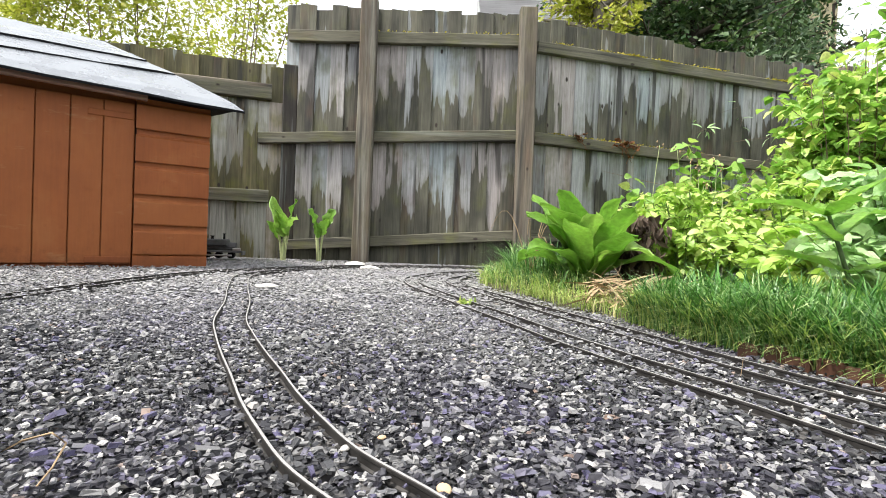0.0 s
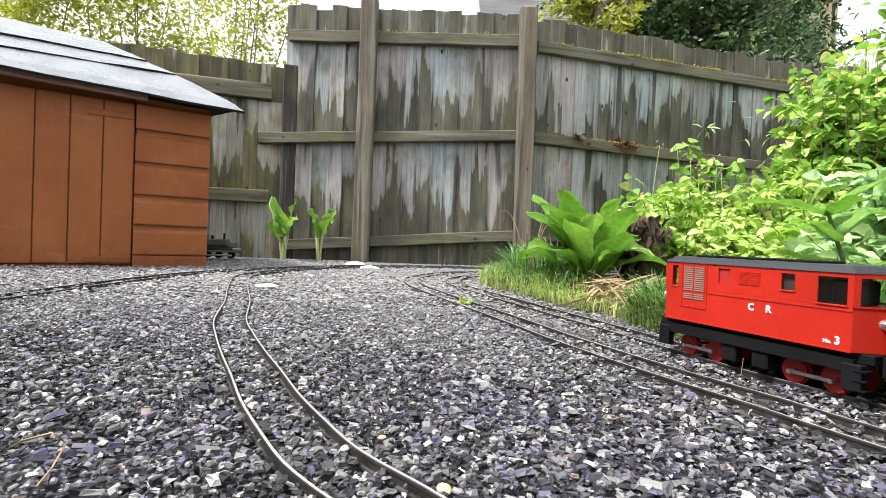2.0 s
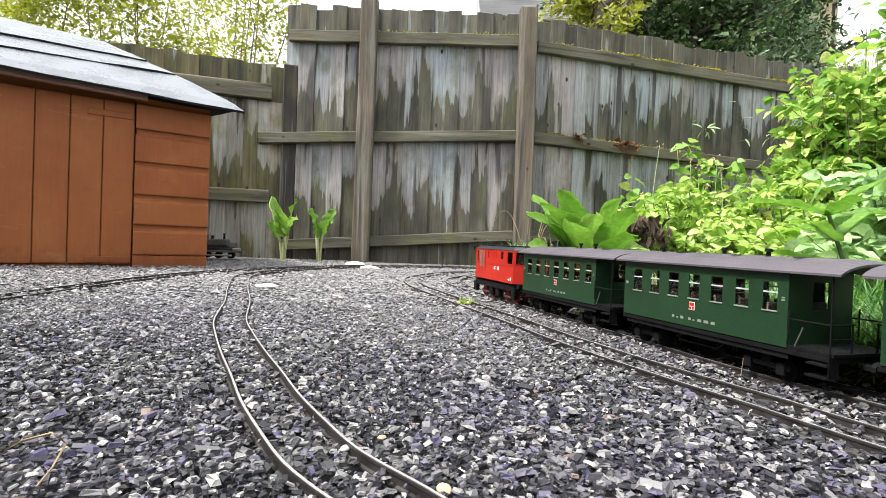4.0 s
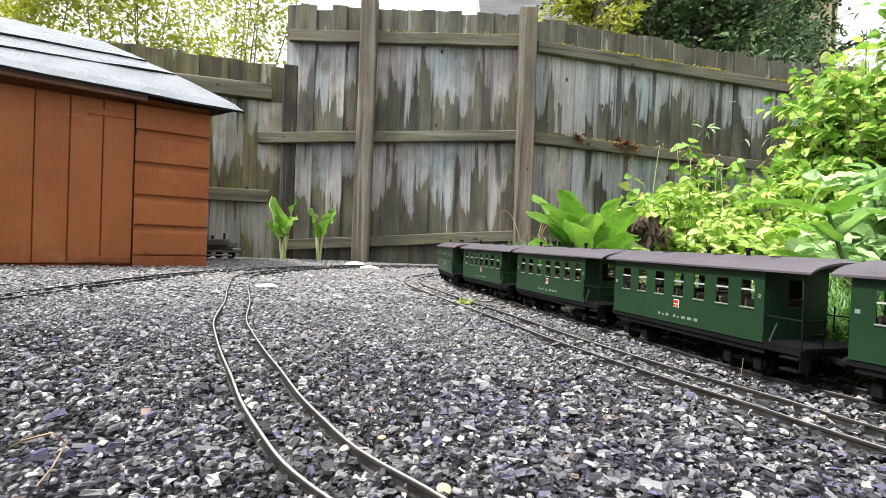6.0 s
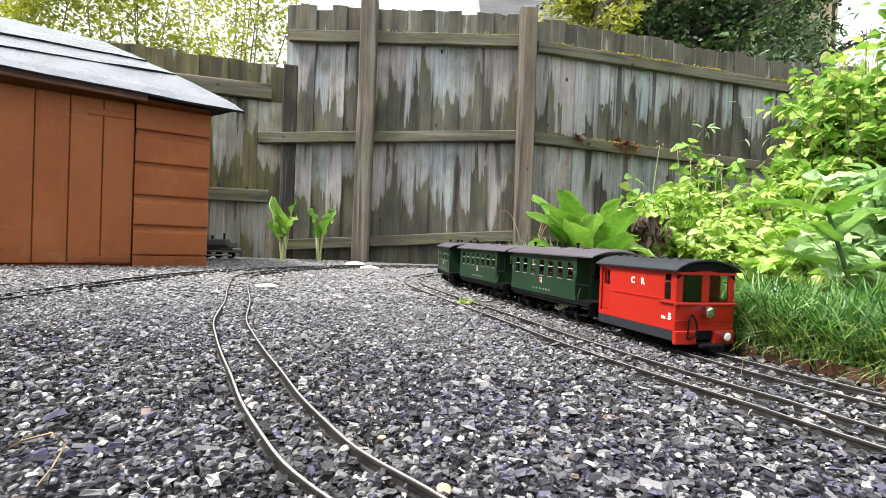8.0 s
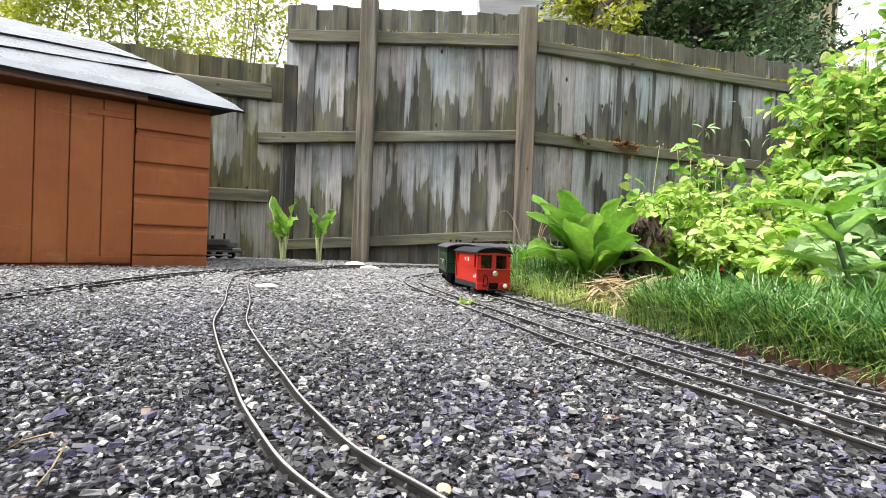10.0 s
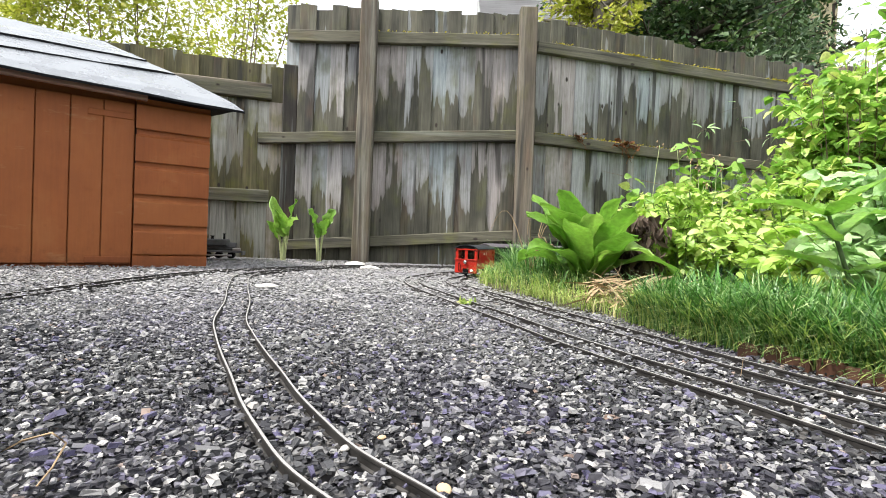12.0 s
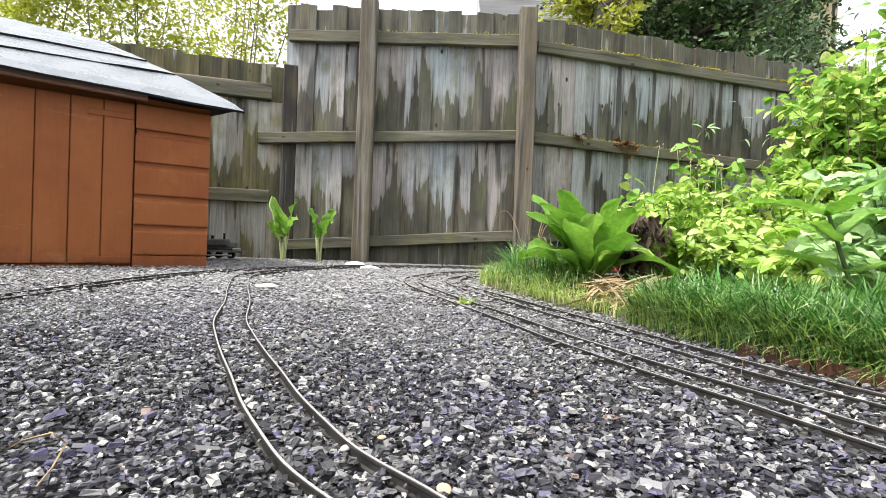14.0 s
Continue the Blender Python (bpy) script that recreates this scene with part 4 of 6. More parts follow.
def loco_three():
    """Red diesel with angled noses, louvres and a dark roof."""
    c = empty("diesel_locomotive", label="red diesel locomotive with louvres and dark roof", category="locomotive", group="locomotives of the train")
    hw, z0, z1, xs, xn, nw = 0.044, 0.046, 0.121, 0.116, 0.135, 0.015
    outline = [(xn, -nw), (xn, nw), (xs, hw), (-xs, hw), (-xn, nw), (-xn, -nw), (-xs, -hw), (xs, -hw)]
    # lower body as one tub, upper as walls with openings
    zb = 0.0885
    bm = bmesh.new()
    a = [bm.verts.new((x, y, z0)) for x, y in outline]
    b = [bm.verts.new((x, y, zb)) for x, y in outline]
    bm.faces.new(a[::-1])
    bm.faces.new(b)
    for i in range(8):
        bm.faces.new((a[i], a[(i + 1) % 8], b[(i + 1) % 8], b[i]))
    bmesh.ops.recalc_face_normals(bm, faces=bm.faces)
    bmesh.ops.bevel(bm, geom=[e for e in bm.edges], offset=0.0006, segments=1, affect="EDGES")
    part("body", bm, RED, c)
    holes = [(-0.111, -0.083, 0.090, 0.1165), (-0.060, -0.045, 0.099, 0.1165), (0.018, 0.034, 0.099, 0.1165), (0.096, 0.106, 0.090, 0.1165)]
    for s in (-1, 1):
        bm = bmesh.new()
        wall(bm, -xs, xs, s * hw, s * (hw - 0.002), zb, z1, holes)
        part("side_wall", bm, RED, c)
        for (xa, xb, za, zt) in (holes[0], holes[3], holes[1]):
            bm = bmesh.new()
            box(bm, xa, xb, s * (hw - 0.0012), s * (hw - 0.0016), za, zt)
            p = part("window_pane", bm, GLASS, c)
            p.visible_shadow = False
            bm = bmesh.new()
            box(bm, xa - 0.001, xb + 0.001, s * hw, s * (hw + 0.0012), za - 0.0016, za, 0.0003)
            part("window_sill", bm, RED, p)
        bm = bmesh.new()
        box(bm, 0.018, 0.034, s * (hw - 0.002), s * (hw - 0.0025), 0.099, 0.1165)
        part("vent_backing", bm, RED_DARK, c)
        # louvre panels: rows of thin pale-edged slats
        for x0, x1, zs in ((0.054, 0.069, (0.086, 0.117)), (0.071, 0.086, (0.086, 0.117)), (0.054, 0.069, (0.0755, 0.083)), (0.071, 0.086, (0.0755, 0.083)), (-0.020, -0.008, (0.1005, 0.116)), (-0.006, 0.006, (0.1005, 0.116))):
            bm = bmesh.new()
            box(bm, x0 - 0.0006, x1 + 0.0006, s * hw, s * (hw + 0.0004), zs[0] - 0.0006, zs[1] + 0.0006)
            lou = part("louvre_panel", bm, RED, c)
            bm = bmesh.new()
            z = zs[0]
            while z < zs[1]:
                box(bm, x0, x1, s * (hw + 0.0004), s * (hw + 0.0010), z, z + 0.0011)
                z += 0.0026
            part("louvre_slats", bm, GREYLET if x1 > 0.03 else RED, lou, "pale louvre slats")
        bm = bmesh.new()
        box(bm, -xs, 0.048, s * hw, s * (hw + 0.0008), 0.0845, 0.0858)
        box(bm, 0.050, 0.0515, s * hw, s * (hw + 0.0008), 0.0645, 0.1185)
        box(bm, 0.0885, 0.090, s * hw, s * (hw + 0.0008), 0.0645, 0.1185)
        box(bm, 0.050, 0.090, s * hw, s * (hw + 0.0010), 0.0645, 0.0658)
        part("beading", bm, RED, c)
        bm = bmesh.new()
        box(bm, -xs, xs, s * hw, s * (hw + 0.001), z0, z0 + 0.0014)
        part("beading", bm, RED, c)
        for ch, x in (("C", -0.011), ("R", -0.032)):
            letters(ch, 0.0108, c, side_m(x, 0.0725, s * (hw + 0.0002), s))
        letters("No.", 0.005, c, side_m(-0.0945, 0.052, s * (hw + 0.0002), s))
        letters("3", 0.0105, c, side_m(-0.104, 0.052, s * (hw + 0.0002), s))
    # angled ends with windows
    for d in (-1, 1):
        for s in (-1, 1):
            a0, a1 = Vector((d * xs, s * hw, 0)), Vector((d * xn, s * nw, 0))
            L = (a1 - a0).length
            ang = math.degrees(math.atan2((a1 - a0).y, (a1 - a0).x))
            bm = bmesh.new()
            wall(bm, 0, L, -0.001, 0.001, zb, z1, [(0.006, L - 0.005, 0.090, 0.1165)])
            w = part("end_wall", bm, RED, c)
            w.matrix_basis = pose(a0.x, a0.y, 0, 0, 0, ang)
            bm = bmesh.new()
            box(bm, 0.006, L - 0.005, -0.0003, 0.0003, 0.090, 0.1165)
            p = part("window_pane", bm, GLASS, w)
            p.visible_shadow = False
        bm = bmesh.new()
        n0, n1 = (d * xn, d * (xn - 0.002))
        box(bm, n0, n1, -nw, -nw + 0.005, zb, z1)
        box(bm, n0, n1, nw - 0.005, nw, zb, z1)
        box(bm, n0, n1, -nw, nw, 0.1165, z1)
        box(bm, n0, n1, -nw, nw, zb, 0.090)
        part("nose_wall", bm, RED, c)
        for s in (-1, 1):
            bm = bmesh.new()
            rod(bm, (d * (xn - 0.012), s * 0.020, 0.074), (d * (xn + 0.003), s * 0.020, 0.074), 0.0058, seg=14)
            lamp = part("headlamp", bm, CHROME, c, "round silver headlamp")
            bm = bmesh.new()
            rod(bm, (d * (xn + 0.003), s * 0.020, 0.074), (d * (xn + 0.0042), s * 0.020, 0.074), 0.0044, 0.003, seg=14)
            part("lens", bm, CHROME, lamp)
        bm = bmesh.new()
        box(bm, d * xn, d * (xn + 0.003), -0.030, 0.030, 0.026, 0.0455, 0.001)
        rod(bm, (d * (xn + 0.003), 0, 0.031), (d * (xn + 0.010), 0, 0.031), 0.006, seg=10)
        part("buffer_beam", bm, BLACK, c)
    # dark blocks added inside, so that the windows look shaded
    bm = bmesh.new()
    box(bm, -0.074, 0.092, -0.039, 0.039, zb + 0.0003, z1 - 0.0005)
    box(bm, -0.106, -0.078, -0.016, 0.016, zb + 0.0003, 0.113, 0.002)
    box(bm, 0.097, 0.112, -0.014, 0.014, zb + 0.0003, 0.110, 0.002)
    part("interior", bm, INTERIOR, c, "dark blocks added for the shade behind the windows")
    # roof
    bm = bmesh.new()
    for sc, za, zb2 in ((1.03, z1, z1 + 0.0035), (0.9, z1 + 0.0035, z1 + 0.0075)):
        a = [bm.verts.new((x * (1.01 if sc > 1 else 0.97), y * sc, za)) for x, y in outline]
        b = [bm.verts.new((x * (1.0 if sc > 1 else 0.95), y * sc * 0.93, zb2)) for x, y in outline]
        bm.faces.new(a[::-1])
        bm.faces.new(b)
        for i in range(8):
            bm.faces.new((a[i], a[(i + 1) % 8], b[(i + 1) % 8], b[i]))
    bmesh.ops.recalc_face_normals(bm, faces=bm.faces)
    roof = part("roof", bm, ROOF_DARK, c)
    for x, w in ((0.075, 0.03), (0.02, 0.05), (-0.045, 0.045)):
        bm = bmesh.new()
        box(bm, x - w / 2, x + w / 2, -0.022, 0.022, z1 + 0.007, z1 + 0.0105, 0.001)
        part("roof_hatch", bm, BLACK, roof)
    # frame, wheels and rods
    bm = bmesh.new()
    box(bm, -0.132, 0.132, -0.036, 0.036, 0.036, z0, 0.001)
    box(bm, -0.118, 0.118, 0.038, 0.0425, 0.028, 0.040)
    box(bm, -0.118, 0.118, -0.0425, -0.038, 0.028, 0.040)
    for d in (-1, 1):
        for s in (-1, 1):
            box(bm, d * 0.108, d * 0.126, s * 0.034, s * 0.044, 0.010, 0.036, 0.001)
            box(bm, d * 0.010, d * 0.030, s * 0.028, s * 0.040, 0.008, 0.032, 0.002)
            for st in (0.012, 0.021, 0.030):
                box(bm, d * 0.119, d * 0.130, s * 0.034, s * 0.045, st, st + 0.0012)
    part("frame", bm, BLACK, c)
    for x in (-0.092, -0.050, 0.050, 0.092):
        wheelset(c, x, 0.0135, RED_DARK, True)
    for s in (-1, 1):
        for x0, x1 in ((-0.092, -0.050), (0.050, 0.092)):
            bm = bmesh.new()
            box(bm, x0 - 0.003, x1 + 0.003, s * 0.0305, s * 0.0325, 0.0105, 0.0145, 0.0006)
            for x in (x0, x1):
                rod(bm, (x, s * 0.027, 0.0125), (x, s * 0.034, 0.0125), 0.0028, seg=8)
            part("coupling_rod", bm, STEEL, c, "dull steel coupling rod")
    return c


def loco_five():
    """Red box-cab diesel with arched roof and skirted frame; its windowed cab trails."""
    c = empty("diesel_locomotive", label="red box-cab diesel locomotive with arched charcoal roof", category="locomotive", group="locomotives of the train")
    hw, xf, xb, z0, zs, z1 = 0.0475, 0.088, -0.088, 0.016, 0.030, 0.110
    doorw, cabw = (0.060, 0.083, 0.036, 0.104), (-0.078, -0.065, 0.068, 0.104)
    for s in (-1, 1):
        bm = bmesh.new()
        wall(bm, xb, xf, s * hw, s * (hw - 0.002), zs, z1, [doorw, cabw])
        part("side_wall", bm, RED, c)
        bm = bmesh.new()
        box(bm, doorw[0], doorw[1], s * (hw - 0.003), s * (hw - 0.0045), doorw[2], 0.078)
        box(bm, doorw[0], doorw[0] + 0.004, s * (hw - 0.003), s * (hw - 0.0045), 0.078, doorw[3])
        box(bm, doorw[1] - 0.004, doorw[1], s * (hw - 0.003), s * (hw - 0.0045), 0.078, doorw[3])
        box(bm, doorw[0], doorw[1], s * (hw - 0.003), s * (hw - 0.0045), 0.100, doorw[3])
        box(bm, doorw[0] + 0.004, doorw[1] - 0.004, s * (hw - 0.0022), s * (hw - 0.003), 0.040, 0.0415)
        door = part("door", bm, RED, c, "recessed red cab door")
        bm = bmesh.new()
        box(bm, doorw[0] + 0.004, doorw[1] - 0.004, s * (hw - 0.0036), s * (hw - 0.004), 0.078, 0.100)
        part("window_pane", bm, GLASS, door).visible_shadow = False
        bm = bmesh.new()
        for x in (doorw[0] + 0.011,):
            box(bm, x, x + 0.0010, s * (hw - 0.0036), s * (hw - 0.0026), 0.078, 0.100)
        part("glazing_bar", bm, RED, door)
        bm = bmesh.new()
        box(bm, cabw[0], cabw[1], s * (hw - 0.0012), s * (hw - 0.0016), cabw[2], cabw[3])
        p = part("window_pane", bm, GLASS, c)
        p.visible_shadow = False
        bm = bmesh.new()
        box(bm, cabw[0], cabw[1], s * (hw - 0.0016), s * (hw - 0.0004), 0.0935, 0.0945)
        part("glazing_bar", bm, RED_DARK, p)
        bm = bmesh.new()
        box(bm, cabw[0] - 0.008, cabw[1] + 0.006, s * hw, s * (hw + 0.003), cabw[2] - 0.0025, cabw[2], 0.0005)
        part("window_sill", bm, RED, p)
        bm = bmesh.new()
        box(bm, doorw[0] - 0.003, doorw[1] + 0.004, s * hw, s * (hw + 0.0022), doorw[3] + 0.0005, doorw[3] + 0.003, 0.0004)
        part("door_hood", bm, RED, c)
        bm = bmesh.new()
        box(bm, cabw[0], doorw[0] - 0.001, s * hw, s * (hw + 0.0010), 0.0690, 0.0704)
        part("beading", bm, RED, c)
        bm = bmesh.new()
        box(bm, xb + 0.004, xf, s * hw, s * (hw - 0.003), z0, zs, 0.0006)
        part("skirt", bm, ROOF_DARK, c, "dark grey frame skirt")
        for ch, x in (("C", 0.002), ("R", -0.020)):
            letters(ch, 0.0125, c, side_m(x, 0.086, s * (hw + 0.0003), s))
        letters("No.", 0.006, c, side_m(-0.0665, 0.0435, s * (hw + 0.0003), s))
        letters("5", 0.0125, c, side_m(-0.078, 0.0435, s * (hw + 0.0003), s))
    # leading end
    bm = bmesh.new()
    box(bm, xf - 0.002, xf, -hw + 0.002, hw - 0.002, zs, z1)
    part("end_wall", bm, RED, c)
    # cab end with two windows
    bm = bmesh.new()
    x1 = xb + 0.002
    for ya, yb in ((-hw + 0.002, -0.037), (-0.006, 0.006), (0.037, hw - 0.002)):
        box(bm, xb, x1, ya, yb, 0.068, 0.104)
    for ya, yb in ((-0.037, -0.006), (0.006, 0.037)):
        box(bm, xb, x1, ya, yb, 0.104, z1)
    box(bm, xb, x1, -hw + 0.002, hw - 0.002, zs, 0.068)
    for ya, yb in ((-hw + 0.002, -0.037), (-0.006, 0.006), (0.037, hw - 0.002)):
        box(bm, xb, x1, ya, yb, 0.104, z1)
    end = part("cab_end", bm, RED, c)
    for s in (-1, 1):
        bm = bmesh.new()
        box(bm, xb + 0.0008, xb + 0.0012, s * 0.006, s * 0.037, 0.068, 0.104)
        part("window_pane", bm, GLASS, end).visible_shadow = False
    bm = bmesh.new()
    box(bm, xb - 0.004, xb, -0.050, 0.050, 0.064, 0.0675, 0.0006)
    part("ledge", bm, RED, end)
    bm = bmesh.new()
    box(bm, xb - 0.0012, xb, -hw, hw, 0.0425, 0.0440)
    box(bm, xb - 0.003, xb, -hw, hw, 0.1045, 0.108)
    part("beading", bm, RED, end)
    # red buffer beam in two pieces round a dark coupling pocket
    for ya, yb in ((-0.048, -0.014), (0.014, 0.048)):
        bm = bmesh.new()
        box(bm, xb - 0.003, xb + 0.004, ya, yb, 0.012, zs, 0.001)
        part("buffer_beam", bm, RED, c)
    bm = bmesh.new()
    box(bm, xb + 0.001, xb + 0.006, -0.014, 0.014, 0.018, zs)
    box(bm, xb - 0.014, xb + 0.004, -0.012, 0.012, 0.010, 0.014, 0.001)
    box(bm, xb - 0.016, xb - 0.012, -0.020, 0.020, 0.009, 0.014, 0.001)
    part("coupling", bm, BLACK, c)
    for y, z, r in ((0.0, 0.056, 0.0075), (-0.030, 0.023, 0.0068)):
        bm = bmesh.new()
        rod(bm, (xb + 0.001, y, z), (xb - 0.010, y, z), r, r * 1.02, 16)
        lamp = part("headlamp", bm, CHROME, c, "round silver headlamp")
        bm = bmesh.new()
        rod(bm, (xb - 0.010, y, z), (xb - 0.0112, y, z), r * 0.82, r * 0.5, 16)
        part("lens", bm, CHROME if y == 0 else WHITE, lamp)
    bm = bmesh.new()
    pts = [(-0.004, 0.030, 0.020), (-0.006, 0.030, 0.048), (-0.007, 0.027, 0.053), (-0.008, 0.021, 0.045), (-0.008, 0.018, 0.034), (-0.007, 0.021, 0.024), (-0.004, 0.029, 0.0195)]
    for a, b in zip(pts, pts[1:]):
        rod(bm, (xb + a[0], a[1], a[2]), (xb + b[0], b[1], b[2]), 0.0013, seg=6)
    part("brake_hose", bm, BLACK, c, "looped black brake hose")
    bm = bmesh.new()
    arched_roof(bm, xb - 0.006, xf + 0.005, 0.053, 0.1105, 0.0145, 0.002, 14)
    roof = part("roof", bm, ROOF_DARK, c)
    bm = bmesh.new()
    arched_roof(bm, xb - 0.001, xb + 0.001, 0.047, 0.110, 0.012, 0.0118, 14)
    part("roof_end", bm, BLACK, roof)
    for k in range(8):
        bm = bmesh.new()
        box(bm, 0.075 - k * 0.0195, 0.081 - k * 0.0195, 0.014, 0.020, 0.1222, 0.1250, 0.0006)
        part("roof_vent", bm, BLACK, roof)
    bm = bmesh.new()
    box(bm, xb + 0.006, xf - 0.004, -0.040, 0.040, 0.024, zs)
    box(bm, -0.06, 0.06, -0.028, 0.028, 0.014, 0.024)
    rod(bm, (xf, 0, 0.029), (xf + 0.016, 0, 0.029), 0.003, seg=6)
    part("frame", bm, BLACK, c)
    bm = bmesh.new()
    box(bm, -0.04, xf - 0.004, -0.042, 0.042, zs, 0.066)
    box(bm, -0.075, -0.045, -0.030, 0.030, zs, 0.058, 0.002)
    box(bm, -0.044, -0.040, -0.044, 0.044, zs + 0.001, 0.1095)
    part("interior", bm, INTERIOR, c)
    for x in (-0.042, 0.042):
        wheelset(c, x, 0.013, BLACK)
    return c


TRACK_C, TRACK_S = curve_points(LINE_TRAIN, 0.004)
S_ZERO = float(TRACK_S[np.argmin(np.linalg.norm(TRACK_C - np.array([0.72, -0.05]), axis=1))])
SPEED, S_AT_SIX = 0.365, 0.845      # metres a second; where the fourth coach's plate is at 6 s
loco3, loco5 = loco_three(), loco_five()
coaches = [coach()]
coach_axles = [(w, r, x) for w, r, x in WHEELS if w.parent == coaches[0]]
for _ in range(4):
    k = copy_thing(coaches[0], Matrix())
    coaches.append(k)
    axles = [o for o in k.children if o.name.startswith("wheelset")]
    WHEELS.extend((o, 0.0115, o.matrix_basis.translation.x) for o in axles)
# thing, how far ahead of that plate it runs, half the distance between its bogies
TRAIN = [(loco3, 1.361, 0.07)] + [(c, (1.050, 0.704, 0.352, 0.0, -0.352)[i], 0.095) for i, c in enumerate(coaches)] + [(loco5, -0.643, 0.042)]


def on_track(s):
    return Vector((np.interp(s, TRACK_S, TRACK_C[:, 0]), np.interp(s, TRACK_S, TRACK_C[:, 1]), RAIL_TOP))


def ride(t, ahead, half):
    """The pose of a vehicle at t: both bogies stand on the line."""
    s = S_AT_SIX + SPEED * (t - 6.0) + ahead
    s += S_ZERO + 0.013 * min(1.0, max(0.0, (0.82 - s) / 0.2))     # the couplings close up a little there
    a, b = on_track(s + half), on_track(s - half)
    m = (a + b) / 2
    d = a - b
    return pose(m.x, m.y, m.z, 0, 0, math.degrees(math.atan2(d.y, d.x)))


# ---- plants ----
def leaf_form(n=4, width=0.42, droop=0.25, fold=0.10, tip=0.85, wave=0.0):
    """A leaf along x, one long: folded on its midrib, drooping to its tip. Corners and four-sided faces."""
    V, F = [], []
    for i in range(n + 1):
        f = i / n
        w = width * 0.5 * (math.sin(math.pi * min(1.0, f * 0.94 + 0.05) ** tip)) + 0.006
        z = -droop * f * f
        x = f * (1 - 0.12 * droop)
        wv = wave * math.sin(f * 14)
        V += [(x, w, z + fold * w * 2 + wv), (x, 0, z), (x, -w, z + fold * w * 2 - wv)]
    for i in range(n):
        a = i * 3
        F += [(a, a + 1, a + 4, a + 3), (a + 1, a + 2, a + 5, a + 4)]
    return np.array(V), np.array(F)


def frames_from(d, rng, wobble=0.5):
    """Turns (n,3,3) whose x axis is d and whose z axis points mostly up."""
    d = d / (np.linalg.norm(d, axis=1)[:, None] + 1e-9)
    up = np.array([0, 0, 1.0]) + rng.normal(0, wobble, d.shape)
    y = np.cross(up, d)
    y /= np.linalg.norm(y, axis=1)[:, None] + 1e-9
    return np.stack([d, y, np.cross(d, y)], 2)


def foliage(name, P, D, size, form, material, rng, parent=None, wobble=0.5, smooth=True):
    """Many leaves at P, pointing along D."""
    V, F = scatter(form[0], form[1], frames_from(D, rng, wobble), np.repeat(size[:, None], 3, 1))
    V += P[:, None, :]
    ob = bulk(name, V.reshape(-1, 3), F, material, smooth)
    if parent is not None:
        ob.parent = parent
    return ob


def stems_mesh(name, lines, r0, r1, material, parent=None, seg=5):
    """Thin tapered stems along lists of points."""
    V, F, base = [], [], 0
    for ln in lines:
        n = len(ln)
        for i, p in enumerate(ln):
            a = ln[max(0, i - 1)]
            b = ln[min(n - 1, i + 1)]
            d = (Vector(b) - Vector(a)).normalized()
            u = d.orthogonal().normalized()
            v = d.cross(u)
            r = r0 + (r1 - r0) * i / (n - 1)
            for k in range(seg):
                an = 2 * math.pi * k / seg
                V.append(Vector(p) + u * r * math.cos(an) + v * r * math.sin(an))
        for i in range(n - 1):
            for k in range(seg):
                a = base + i * seg + k
                b = base + i * seg + (k + 1) % seg
                F.append((a, b, b + seg, a + seg))
        base += n * seg
    ob = bulk(name, np.array([tuple(v) for v in V]), np.array(F), material, True)
    if parent is not None:
        ob.parent = parent
    return ob


def single_leaf(length, width, rise, droop, rng, wave=0.02, n=14, full=1.0):
    """One large leaf as a bmesh: it leaves its base at the angle rise and bends over by droop (radians) to a rounded tip."""
    bm = bmesh.new()
    rows = []
    x = z = 0.0
    ph, side = rng.uniform(0, 6), rng.uniform(-0.25, 0.25)
    cols = (-1, -0.72, -0.38, -0.07, 0.07, 0.38, 0.72, 1)
    for i in range(n + 1):
        f = i / n
        ang = rise - droop * f * f
        w = width * 0.5 * (math.sin(math.pi * min(1.0, 0.035 + 0.965 * f) ** (1.15 * full)) ** 0.55 if f < 1 else 0.0) + 0.0025 * (1 - f)
        row = []
        up = Vector((-math.sin(ang), 0, math.cos(ang)))
        for j in cols:
            cup = 0.30 * w * abs(j) ** 1.4 - (0.05 * w if abs(j) < 0.1 else 0)
            vein = 0.035 * w * math.sin(f * 46 - abs(j) * 5) * (0.2 + abs(j))
            wv = wave * width * 0.6 * math.sin(f * 15 + ph + j * 2.2) * abs(j) ** 2
            row.append(bm.verts.new(Vector((x, w * j + side * length * 0.3 * f * f, z)) + up * (cup + vein + wv)))
        rows.append(row)
        x += length / n * math.cos(ang)
        z += length / n * math.sin(ang)
    for a, b in zip(rows, rows[1:]):
        for j in range(len(cols) - 1):
            bm.faces.new((a[j], a[j + 1], b[j + 1], b[j]))
    bmesh.ops.solidify(bm, geom=bm.faces[:], thickness=0.0006)
    return bm


def rosette(label, at, count, length, width, rises, mat, seed, category="plant", name="broad_leaf_plant", yaw0=0.0, spread=360.0, crumpled=0.05):
    """A clump of large arching leaves, each a part."""
    rng = random.Random(seed)
    p = empty(name, pose(*at), label=label, category=category)
    for i in range(count):
        f = i / max(1, count - 1)
        rise = rises[0] + (rises[1] - rises[0]) * f + rng.uniform(-0.12, 0.12)
        L = length * rng.uniform(0.75, 1.1)
        bm = single_leaf(L, width * rng.uniform(0.75, 1.1), rise, max(0.4, 2.3 - 1.1 * rise + rng.uniform(-0.4, 0.7)), rng, crumpled)
        ob = part("leaf", bm, mat, p, smooth=True)
        ob.matrix_basis = pose(rng.uniform(-0.01, 0.01), rng.uniform(-0.01, 0.01), 0.0, rng.uniform(-14, 14), 0, yaw0 + spread * ((i * 0.381966) % 1.0) + rng.uniform(-12, 12))
    return p


